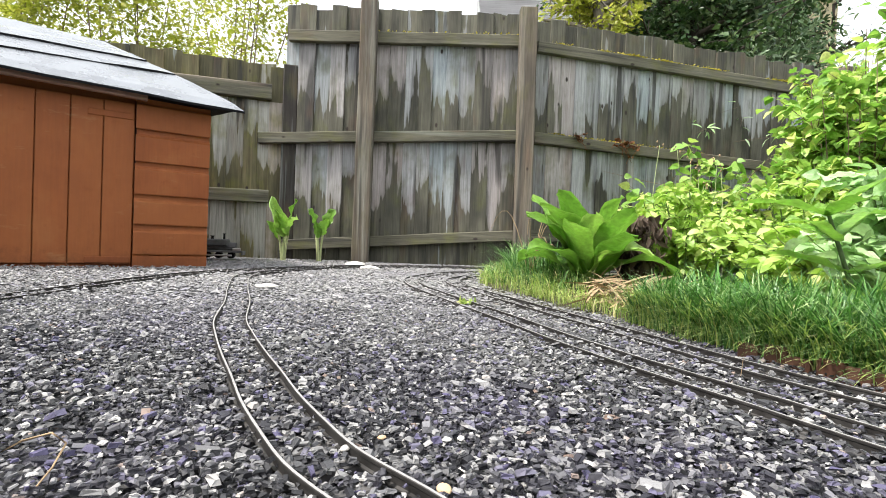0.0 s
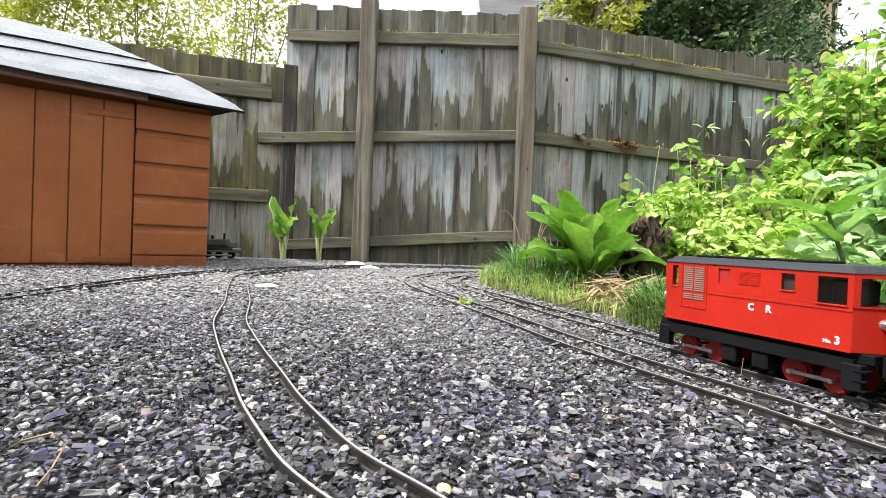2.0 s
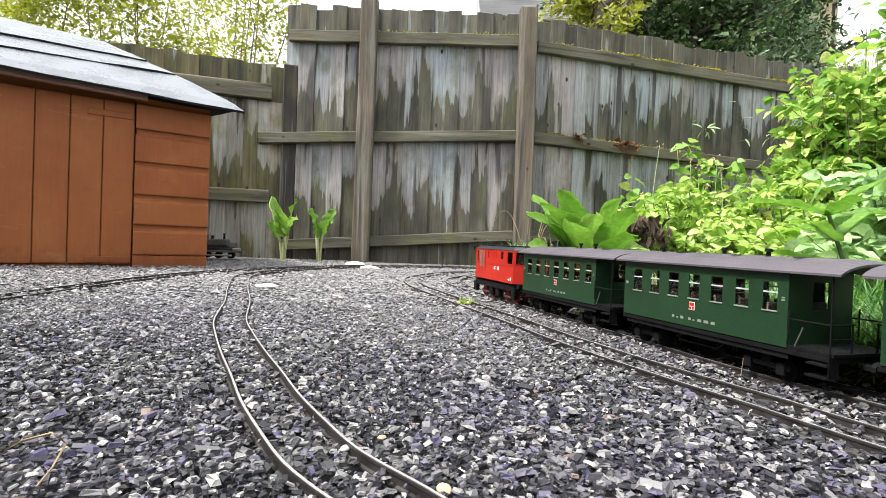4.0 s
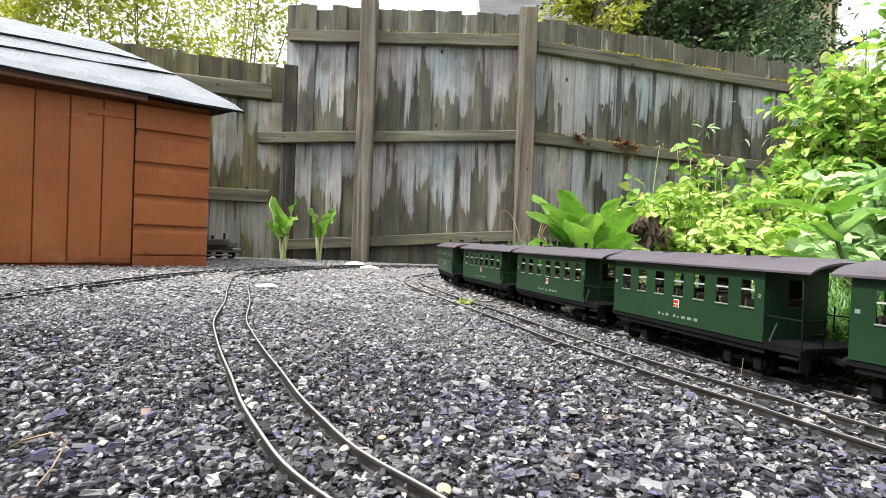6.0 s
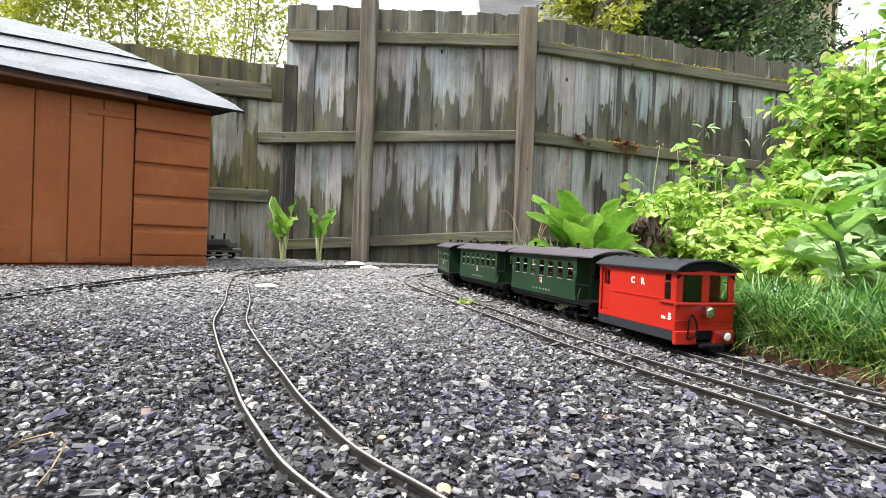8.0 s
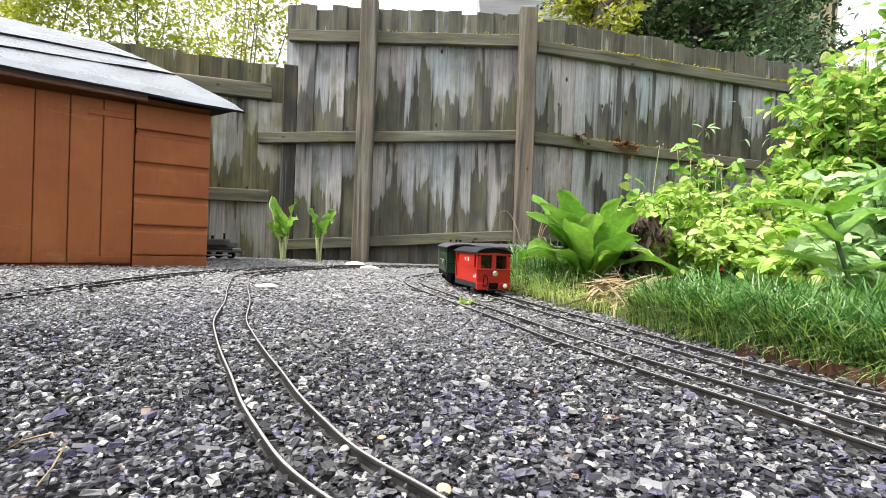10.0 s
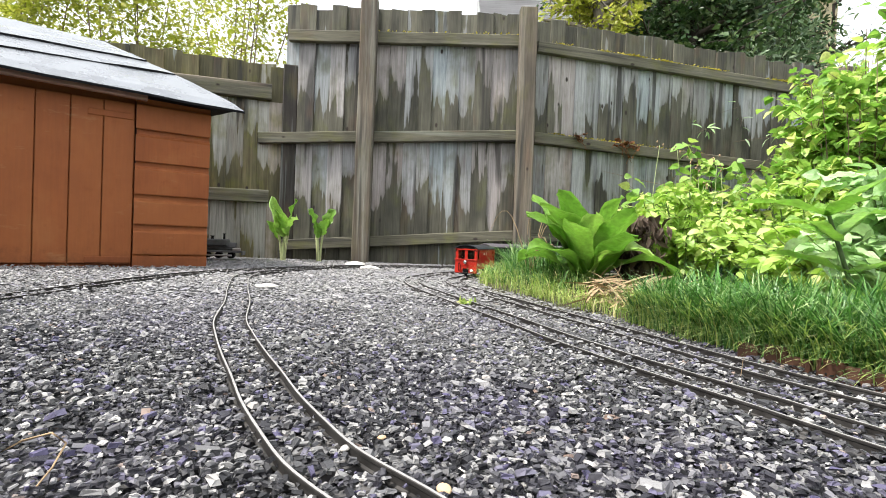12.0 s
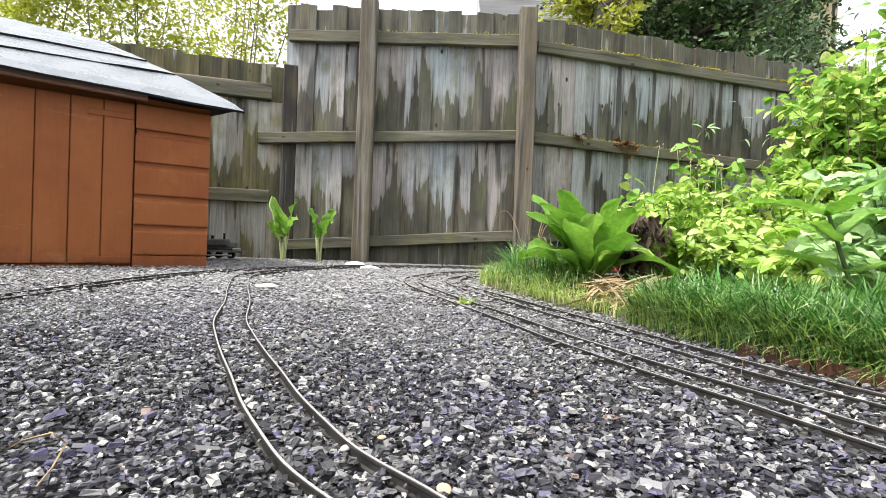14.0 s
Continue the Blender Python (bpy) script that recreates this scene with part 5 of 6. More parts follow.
EDGE = [(1.25, -1.2), (0.95, -0.6), (0.72, 0.0), (0.60, 0.25), (0.545, 0.44), (0.497, 0.56), (0.462, 0.64), (0.436, 0.71), (0.405, 0.80), (0.372, 0.92), (0.335, 1.08), (0.292, 1.22), (0.215, 1.46), (0.15, 1.64), (0.125, 1.78), (0.135, 1.92), (0.175, 2.03), (0.25, 2.13), (0.36, 2.205), (0.53, 2.26), (0.82, 2.30), (1.6, 2.34), (2.6, 2.36)]
EDGE_C, EDGE_S = curve_points(EDGE, 0.01)


def bed_soil():
    """A low mound of soil inside the loop of track."""
    t = np.gradient(EDGE_C, axis=0)
    t /= np.linalg.norm(t, axis=1)[:, None]
    inward = np.stack([t[:, 1], -t[:, 0]], 1)
    V, k = [], 7
    for i, (c, nn) in enumerate(zip(EDGE_C, inward)):
        for j in range(k):
            d = (0.0, 0.012, 0.04, 0.10, 0.2, 0.4, 0.8)[j]
            q = c + nn * d * (1.0 if c[1] < 1.6 else max(0.25, 1.0 - (c[1] - 1.6) * 0.9))
            V.append((q[0], q[1], (-0.012, 0.004, 0.018, 0.028, 0.034, 0.04, 0.045)[j] + 0.008 * noise.noise(Vector((q[0] * 14, q[1] * 14, 3))) * (j > 0)))
    n = len(EDGE_C)
    i = np.arange(n - 1)[:, None] * k
    j = np.arange(k - 1)[None]
    F = np.stack([i + j, i + j + 1, i + k + j + 1, i + k + j], 2).reshape(-1, 4)
    tagged(bulk("planting_bed", np.array(V), F, SOIL, True), "dark soil of the raised planting bed", "soil", kind="structure")


bed_soil()
tagged(flat_sheet("bed_floor", 0.66, 4.1, 0.40, 2.2, 0.012, SOIL, 40, 40, 0.01), "dark soil between the shrubs", kind="structure", category="soil")


def edging():
    """Low stubs of stained timber that hold the bed."""
    e = empty("bed_edging", label="low red-brown timber edging of the bed", category="edging")
    rng = random.Random(3)
    me = []
    for k in range(3):
        bm = bmesh.new()
        box(bm, -0.016, 0.016, -0.007, 0.007, -0.02, 0.018 + 0.004 * k, 0.003)
        m = bpy.data.meshes.new("edging_block")
        bm.to_mesh(m)
        bm.free()
        m.materials.append(EDGING)
        me.append(m)
    t = np.gradient(EDGE_C, axis=0)
    for s in np.arange(0.4, EDGE_S[-1], 0.034):
        i = int(np.searchsorted(EDGE_S, s)) - 1
        x, y = EDGE_C[i]
        if -0.1 < y < 0.74 and x < 0.8 and rng.random() < 0.86:
            shared("edging_block", me[rng.randrange(3)], e, pose(x, y, rng.uniform(-0.004, 0.002), rng.uniform(-4, 4), 0, math.degrees(math.atan2(t[i, 1], t[i, 0])) + rng.uniform(-4, 4)))


edging()


def grass(name, label, n, y0, y1, depth, length, mat, seed, lean=0.5, back=0.0, width=0.018):
    """Blades along the bed's edge, arching over each way."""
    rng = np.random.default_rng(seed)
    ok = np.where((EDGE_C[:, 1] > y0) & (EDGE_C[:, 1] < y1) & (EDGE_C[:, 0] < 0.9) & (np.arange(len(EDGE_C)) < np.argmax(EDGE_C[:, 1] > 2.2)))[0]
    t = np.gradient(EDGE_C, axis=0)
    t /= np.linalg.norm(t, axis=1)[:, None]
    inward = np.stack([t[:, 1], -t[:, 0]], 1)
    i = rng.choice(ok, n)
    # tufts: pull the blades together
    tuft = rng.choice(ok, 60)
    near = tuft[np.argmin(np.abs(i[:, None] - tuft[None]), 1)]
    i = np.where(rng.random(n) < 0.5, near, i)
    d = back + depth * rng.random(n) ** 1.4
    P = EDGE_C[i] + inward[i] * d[:, None] + rng.normal(0, 0.006, (n, 2))
    P = np.c_[P, 0.004 + np.minimum(0.035, d * 0.35)]
    L = length * rng.uniform(0.35, 1.4, n)
    yaw = rng.uniform(0, 2 * np.pi, n)
    out = -inward[i]
    dirx = np.c_[np.cos(yaw), np.sin(yaw)] * 0.8 + out * 0.35
    k = 6
    f = np.linspace(0, 1, k + 1)
    le = np.minimum(lean * rng.uniform(0.3, 1.5, n), (0.047 + d) / (0.85 * L))     # none reaches the passing train
    V = np.zeros((n, k + 1, 2, 3))
    side = np.c_[-dirx[:, 1], dirx[:, 0]]
    side /= np.linalg.norm(side, axis=1)[:, None]
    for a in range(k + 1):
        h = L * (f[a] - 0.42 * le * f[a] ** 2.6)
        r = L * le * f[a] ** 1.8 * 0.75
        w = L * width * (1 - f[a] ** 2) + 0.00015
        c = P + np.c_[dirx * r[:, None], h]
        for b, s in ((0, -1), (1, 1)):
            V[:, a, b] = c + np.c_[side * (s * w)[:, None], np.zeros(n)]
    base = (np.arange(n) * (k + 1) * 2)[:, None]
    a = np.arange(k)[None] * 2
    F = np.stack([base + a, base + a + 1, base + a + 3, base + a + 2], 2).reshape(-1, 4)
    return tagged(bulk(name, V.reshape(-1, 3), F, mat, True), label, "grass", kind="stuff")


grass("grass_tufts", "long green grass hanging over the edging", 7500, 0.2, 1.0, 0.20, 0.090, L_GRASS, 11, 1.35, 0.012, 0.0135)
grass("grass_tufts", "green grass hanging down over the edging", 2600, 0.2, 1.0, 0.035, 0.075, L_GRASS, 17, 2.0, 0.004, 0.012)
grass("grass_tufts", "dry yellowing grass along the track", 1900, 0.2, 1.0, 0.04, 0.072, L_DRYGRASS, 12, 1.9, 0.004, 0.012)
grass("grass_tufts", "pale mixed grass beside the track", 1500, 1.32, 2.15, 0.20, 0.062, L_DRYGRASS, 13, 1.5, 0.008, 0.013)
grass("grass_tufts", "fresh green grass in the bed", 1500, 1.30, 2.2, 0.2, 0.075, L_GRASS, 14, 1.4, 0.03, 0.013)
grass("grass_tufts", "tall fresh grass round the broad-leaved plant", 1300, 1.45, 2.15, 0.14, 0.125, L_GRASS, 16, 1.15, 0.10, 0.010)
grass("grass_tufts", "short dry grass between bed and track", 700, 0.98, 1.45, 0.07, 0.045, L_DRYGRASS, 15, 1.6, 0.004, 0.016)


def withered_stalks():
    """Dry stalks that arch out of the grass beside the broad-leaved plant."""
    p = empty("withered_stalks", pose(0.27, 1.62, 0.03), label="thin dry stalks arching out of the grass", category="dry grass")
    rng = random.Random(24)
    for _ in range(9):
        a, r, h = rng.uniform(0, 6.28), rng.uniform(0.06, 0.14), rng.uniform(0.10, 0.22)
        ln = [(r * f * math.cos(a), r * f * math.sin(a), h * math.sin(f * 2.3) + 0.001) for f in np.linspace(0, 1, 9)]
        stems_mesh("stalk", [ln], 0.0016, 0.0008, DEAD, p, 5)


withered_stalks()

rosette("lush broad-leaved green plant in the bed", (0.385, 1.42, 0.045), 23, 0.270, 0.088, (0.72, 1.52), L_ROSETTE, 21, crumpled=0.16)


def young_plant(label, at, height, leaves, seed):
    """A pale stalk or two with a few upright leaves near the top."""
    rng = random.Random(seed)
    p = empty("young_plant", pose(*at), label=label, category="plant")
    for i, (yaw, start, L, w, rise, droop) in enumerate(leaves):
        dx, dy = 0.028 * math.cos(radians(yaw)), 0.028 * math.sin(radians(yaw))
        top = (dx, dy, height * start)
        st = stems_mesh("stalk", [[(dx * 0.2, dy * 0.2, -0.01), (dx * 0.5, dy * 0.5, top[2] * 0.5), top]], 0.008, 0.005, L_PALESTEM, p, 7)
        bm = single_leaf(L, w, rise, droop, rng, 0.22)
        ob = part("leaf", bm, L_ROSETTE, p, smooth=True)
        ob.matrix_basis = pose(*top, rng.uniform(-40, 40), 0, yaw)


young_plant("young broad-leaved plant with pale stalks by the fence", (-0.885, 2.93, 0.0), 0.40,
            [(205, 0.40, 0.17, 0.050, 1.45, 0.5), (80, 0.42, 0.22, 0.062, 1.55, 0.1), (-15, 0.36, 0.15, 0.095, 1.15, 0.9), (20, 0.46, 0.18, 0.085, 1.45, 0.4), (-70, 0.34, 0.14, 0.080, 1.30, 0.5), (150, 0.30, 0.13, 0.045, 1.5, 0.3)], 22)
young_plant("small upright plant with crumpled leaves by the fence", (-0.69, 2.95, 0.0), 0.34, [(60, 0.55, 0.13, 0.070, 1.5, 0.5), (-40, 0.45, 0.10, 0.062, 1.45, 0.7), (170, 0.58, 0.11, 0.060, 1.53, 0.8), (-100, 0.40, 0.09, 0.05, 1.4, 0.6)], 23)


def shrub(name, label, at, radii, n_stem, n_leaf, size, form, leaf_material, stem_material, seed, lean=0.3, bare=0.15, thick=0.004, cat="shrub", down=0.2, z0=0.0):
    """Stems that rise and branch from a base, with leaves along them and at their ends."""
    rng = np.random.default_rng(seed)
    p = empty(name, pose(*at), label=label, category=cat)
    lines, P, D, main = [], [], [], []
    for _ in range(n_stem):
        a = rng.uniform(0, 2 * np.pi)
        q = rng.random() ** 0.5
        end = np.array([radii[0] * q * math.cos(a), radii[1] * q * math.sin(a), radii[2] * (1 - 0.45 * q * q) * rng.uniform(0.55, 1.08)])
        start = np.array([end[0] * 0.45 + rng.normal(0, 0.02), end[1] * 0.45 + rng.normal(0, 0.02), z0])
        mid = (start + end) / 2 + np.r_[rng.normal(0, lean * 0.15, 2) * radii[0], 0.08 * radii[2]]
        ln = []
        for f in np.linspace(0, 1, 9):
            ln.append((1 - f) ** 2 * start + 2 * f * (1 - f) * mid + f * f * end)
        lines.append(ln)
        main.append(ln)
        for b in range(4):
            f = rng.uniform(0.35, 0.95)
            o = (1 - f) ** 2 * start + 2 * f * (1 - f) * mid + f * f * end
            e = o + np.r_[rng.normal(0, 0.28, 2) * radii[0], rng.uniform(0.0, 0.18) * radii[2]]
            lines.append([o + (e - o) * g for g in np.linspace(0, 1, 4)])
    for _ in range(n_leaf):
        ln = lines[rng.integers(len(lines))]
        f = bare + (1 - bare) * rng.random()
        i = f * (len(ln) - 1)
        j = min(int(i), len(ln) - 2)
        o = ln[j] + (ln[j + 1] - ln[j]) * (i - j)
        a = rng.uniform(0, 2 * np.pi)
        d = np.array([math.cos(a), math.sin(a), rng.normal(-down, 0.35)])
        P.append(o + d * size * 0.25)
        D.append(d)
    for ln in main:
        stems_mesh("stem", [ln], thick, thick * 0.35, stem_material, p, 5)
    tagged(stems_mesh("side_shoot_growth", [ln for ln in lines if len(ln) == 4], thick * 0.5, thick * 0.2, stem_material, p, 4), kind="stuff")
    tagged(foliage("foliage", np.array(P), np.array(D), size * rng.uniform(0.55, 1.25, n_leaf), form, leaf_material, rng, p), kind="stuff")
    return p


OVAL = leaf_form(4, 0.62, 0.28, 0.12)
LANCE = leaf_form(5, 0.24, 0.35, 0.12, 0.8)
ROUND = leaf_form(4, 0.85, 0.2, 0.12)
SMALL = leaf_form(2, 0.6, 0.2, 0.1)

LOBED = leaf_form(5, 0.8, 0.22, 0.14, 0.7, 0.03)
shrub("garden_shrub", "low shrub with yellow-green leaves in the bed", (0.80, 1.72, 0.02), (0.26, 0.28, 0.35), 46, 4200, 0.030, OVAL, L_YELLOW, L_STEM, 31)
shrub("garden_shrub", "low shrub with yellow-green leaves in the bed", (1.14, 1.62, 0.02), (0.30, 0.28, 0.35), 46, 4400, 0.032, OVAL, L_YELLOW, L_STEM, 32)
shrub("garden_shrub", "fresh green shrub behind the grass", (0.98, 1.26, 0.02), (0.28, 0.22, 0.22), 34, 2000, 0.042, OVAL, L_YELLOW, L_STEM, 33)
shrub("raspberry_canes", "sprawling leafy canes against the fence", (1.42, 2.95, 0.0), (0.52, 0.16, 0.70), 34, 900, 0.07, LOBED, L_BRAMBLE, TWIG, 34, bare=0.45)
shrub("raspberry_canes", "tall leafy canes with fresh green leaves", (1.62, 2.05, 0.0), (0.32, 0.28, 1.02), 56, 5200, 0.046, LOBED, L_BRAMBLE, TWIG, 35, bare=0.15)
shrub("raspberry_canes", "tall leafy canes with fresh green leaves", (2.0, 2.0, 0.0), (0.40, 0.30, 1.18), 56, 5600, 0.048, LOBED, L_BRAMBLE, TWIG, 36, bare=0.15)
shrub("raspberry_canes", "leafy canes with yellowing tips by the fence", (2.22, 2.9, 0.0), (0.42, 0.20, 1.32), 48, 2600, 0.065, LOBED, L_YELLOW, TWIG, 37, bare=0.2)
shrub("pale_leaf_plant", "bushy plant with crinkled pale green leaves", (0.93, 1.02, 0.02), (0.19, 0.18, 0.36), 30, 1900, 0.044, LOBED, L_PALE, L_STEM, 38, cat="plant", down=0.1)
shrub("pale_leaf_plant", "bushy plant with crinkled pale green leaves", (1.24, 1.12, 0.02), (0.22, 0.22, 0.46), 32, 2300, 0.046, LOBED, L_PALE, L_STEM, 39, cat="plant", down=0.1)


def tall_weed():
    """A single dark stem with long narrow leaves in pairs."""
    p = empty("tall_weed", pose(0.655, 0.84, 0.02), label="tall weed with a dark stem and long narrow leaves", category="plant")
    line = [(0.02, 0, 0), (0.012, 0, 0.05), (-0.008, 0.005, 0.10), (-0.03, 0.0, 0.15), (-0.045, 0, 0.19)]
    st = stems_mesh("stem", [line], 0.0045, 0.003, L_DARK, p, 7)
    rng = random.Random(9)
    for i, (k, yaw, L) in enumerate(((1, 10, 0.13), (1, 190, 0.10), (2, -30, 0.16), (2, 150, 0.12), (3, 20, 0.17), (3, 200, 0.13), (3, 100, 0.10), (4, -10, 0.16), (4, 170, 0.13), (4, 75, 0.1), (4, 265, 0.12))):
        bm = single_leaf(L, 0.032, rng.uniform(0.3, 0.8), rng.uniform(0.3, 1.1), rng, 0.12, full=0.75)
        ob = part("leaf", bm, L_ROSETTE, p, smooth=True)
        ob.matrix_basis = pose(*line[k], rng.uniform(-15, 15), 0, yaw)


tall_weed()


def seed_stalks():
    """Thin pale stalks with small dry heads, standing up through the canes by the fence."""
    p = empty("seed_stalks", pose(1.30, 2.72, 0.0), label="thin pale seed stalks standing among the canes", category="plant")
    rng = random.Random(25)
    for i in range(8):
        x, y, h = rng.uniform(-0.30, 0.42), rng.uniform(-0.12, 0.12), rng.uniform(0.45, 0.72)
        dx = rng.uniform(-0.08, 0.08)
        ln = [(x + dx * f * f, y, h * f) for f in np.linspace(0, 1, 7)]
        stems_mesh("stalk", [ln], 0.0028, 0.0016, L_PALESTEM, p, 5)
        for k in range(3):
            bm = bmesh.new()
            bmesh.ops.create_icosphere(bm, subdivisions=1, radius=0.005)
            for v in bm.verts:
                v.co.z *= 1.5
            ob = part("seed_head", bm, DEAD, p)
            ob.matrix_basis = pose(x + dx + rng.uniform(-0.02, 0.02), y, h + 0.014 * k - 0.01, rng.uniform(-20, 20), 0, 0)


seed_stalks()


def dead_vine():
    """Brown tendrils left on the middle rail of the long fence."""
    p = empty("dead_vine", pose(0.50, 3.18, 0, 0, 0, 15.7), label="brown withered vine hanging on the fence rail", category="vine")
    rng = random.Random(26)
    for i in range(9):
        x, z = rng.uniform(0.28, 0.75), 0.79 + rng.uniform(-0.02, 0.03)
        L = rng.uniform(0.06, 0.16)
        ln = [(x + 0.03 * math.sin(f * 5 + i), -0.068 - 0.01 * f, z + 0.03 * f - L * f * f) for f in np.linspace(0, 1, 8)]
        stems_mesh("tendril", [ln], 0.003, 0.0015, VINE, p, 5)
        for k in range(2):
            bm = single_leaf(rng.uniform(0.03, 0.05), 0.03, rng.uniform(-0.6, 0.6), 1.2, rng, 0.3, 6)
            ob = part("dead_leaf", bm, VINE, p)
            ob.matrix_basis = pose(*ln[rng.randrange(8)], rng.uniform(-40, 40), 0, rng.uniform(180, 360))


dead_vine()


# ---- small things on the ground ----
def litter():
    rng = np.random.default_rng(41)
    n = 420
    P = np.c_[rng.uniform(0.345, 0.52, n), rng.uniform(1.04, 1.30, n), np.full(n, 0.028) + rng.uniform(0, 0.045, n)]
    D = np.c_[rng.normal(0, 1, n), rng.normal(0, 1, n), rng.normal(0, 0.15, n)]
    tagged(foliage("dead_straw", P, D, rng.uniform(0.03, 0.11, n), leaf_form(3, 0.05, 0.15, 0.1), DEAD, rng), "dry straw and dead stalks lying on the soil", "straw", kind="stuff")
    n = 420
    P = np.c_[rng.normal(0.545, 0.028, n), rng.uniform(1.42, 1.54, n), rng.uniform(0.03, 0.24, n)]
    D = np.c_[rng.normal(0, 0.5, n), rng.normal(0, 0.5, n), rng.normal(-0.8, 0.3, n)]
    tagged(foliage("withered_leaves", P, D, rng.uniform(0.02, 0.05, n), leaf_form(3, 0.4, 0.5, 0.4), DEAD_LEAF, rng), "withered brown leaves hanging behind the plant", "dead leaves", kind="stuff")


litter()


def pebble(at, size, label, seed):
    rng = random.Random(seed)
    bm = bmesh.new()
    bmesh.ops.create_icosphere(bm, subdivisions=2, radius=0.5)
    for v in bm.verts:
        k = 1 + 0.22 * noise.noise(v.co * 2.3 + Vector((seed, 0, 0)))
        v.co = Vector((v.co.x * size[0] * k, v.co.y * size[1] * k, max(v.co.z, -0.25) * size[2] * k))
    ob = mesh_obj("stone", bm, TAN_STONE if seed in (10, 13) else PALE_STONE)
    ob.matrix_basis = pose(*at, 0, 0, rng.uniform(0, 180))
    return tagged(ob, label, "stone", "pale stones")


pebble((-0.455, 2.75, 0.006), (0.11, 0.08, 0.035), "flat pale limestone piece on the gravel", 1)
pebble((-0.335, 2.45, 0.006), (0.10, 0.06, 0.03), "flat pale limestone piece on the gravel", 2)
pebble((-0.47, 1.42, 0.007), (0.065, 0.04, 0.014), "flat pale limestone chip on the gravel", 3)
for i, (x, y, s) in enumerate(((0.006, 0.298, 0.010), (-0.235, 0.385, 0.008), (-0.060, 0.350, 0.007), (-0.038, 0.372, 0.006), (0.008, 0.372, 0.006), (0.235, 0.395, 0.007), (0.167, 0.36, 0.006), (0.018, 0.376, 0.006))):
    pebble((x, y, 0.0062), (s * 1.2, s * 0.9, s * 0.5), "small pale stone among dark slate chippings", 10 + i)


def weed_tuft():
    rng = np.random.default_rng(51)
    n = 60
    P = np.c_[rng.normal(0.062, 0.010, n), rng.normal(1.23, 0.012, n), np.full(n, 0.004)]
    D = np.c_[rng.normal(0, 1, n), rng.normal(0, 1, n), rng.uniform(0.2, 1.2, n)]
    tagged(foliage("weed_tuft", P, D, rng.uniform(0.008, 0.020, n), leaf_form(3, 0.3, 0.3, 0.1), L_DRYGRASS, rng), "small yellow-green weed growing beside the rail", "weed", kind="stuff")


weed_tuft()


def dry_stalk():
    p = empty("dry_stalk", pose(0, 0, 0.004), label="bent dry stalk lying on the chippings", category="stalk")
    ln = [(-0.262, 0.300, 0.004), (-0.250, 0.318, 0.012), (-0.235, 0.322, 0.016), (-0.219, 0.312, 0.014), (-0.213, 0.293, 0.008), (-0.212, 0.28, 0.003)]
    stems_mesh("stem", [ln], 0.0009, 0.0005, DEAD, p, 5)
    bm = bmesh.new()
    rod(bm, (0.345, 0.602, 0.0), (0.348, 0.603, 0.026), 0.0005, 0.0003, 5)
    q = mesh_obj("dry_stalk", bm, DEAD)
    tagged(q, "thin upright straw between the tracks", "stalk")


dry_stalk()


def old_model():
    """A grey, weathered model engine that stands behind the shed."""
    c = empty("model_engine", pose(-1.19, 2.74, 0.014, 0, 0, 12), label="old weathered grey model engine parked behind the shed", category="model engine")
    bm = bmesh.new()
    box(bm, -0.15, 0.15, -0.045, 0.045, 0.030, 0.040, 0.002)
    box(bm, 0.145, 0.152, -0.05, 0.05, 0.018, 0.040, 0.002)
    part("footplate", bm, CAST_GREY, c)
    bm = bmesh.new()
    box(bm, -0.13, 0.075, -0.042, 0.042, 0.062, 0.098, 0.006)
    part("tank", bm, CAST_GREY, c)
    bm = bmesh.new()
    rod(bm, (-0.12, 0, 0.058), (0.115, 0, 0.058), 0.024, seg=16)
    part("boiler", bm, CAST_GREY, c, smooth=False)
    for x, r, h in ((0.052, 0.006, 0.128), (-0.005, 0.008, 0.115), (-0.05, 0.006, 0.112)):
        bm = bmesh.new()
        rod(bm, (x, 0, 0.09), (x, 0, h), r, r * 0.8, 10)
        rod(bm, (x, 0, h - 0.004), (x, 0, h), r * 1.3, seg=10)
        part("fitting", bm, BLACK, c)
    for x in (-0.09, -0.03, 0.03, 0.09):
        bm = bmesh.new()
        rod(bm, (x, -0.026, 0.016), (x, 0.026, 0.016), 0.017, seg=16)
        part("wheelset", bm, BLACK, c)
    bm = bmesh.new()
    box(bm, 0.10, 0.14, -0.04, -0.03, 0.040, 0.055, 0.002)
    box(bm, -0.10, 0.10, -0.052, -0.046, 0.012, 0.020, 0.001)
    part("running_gear", bm, STEEL, c)


old_model()


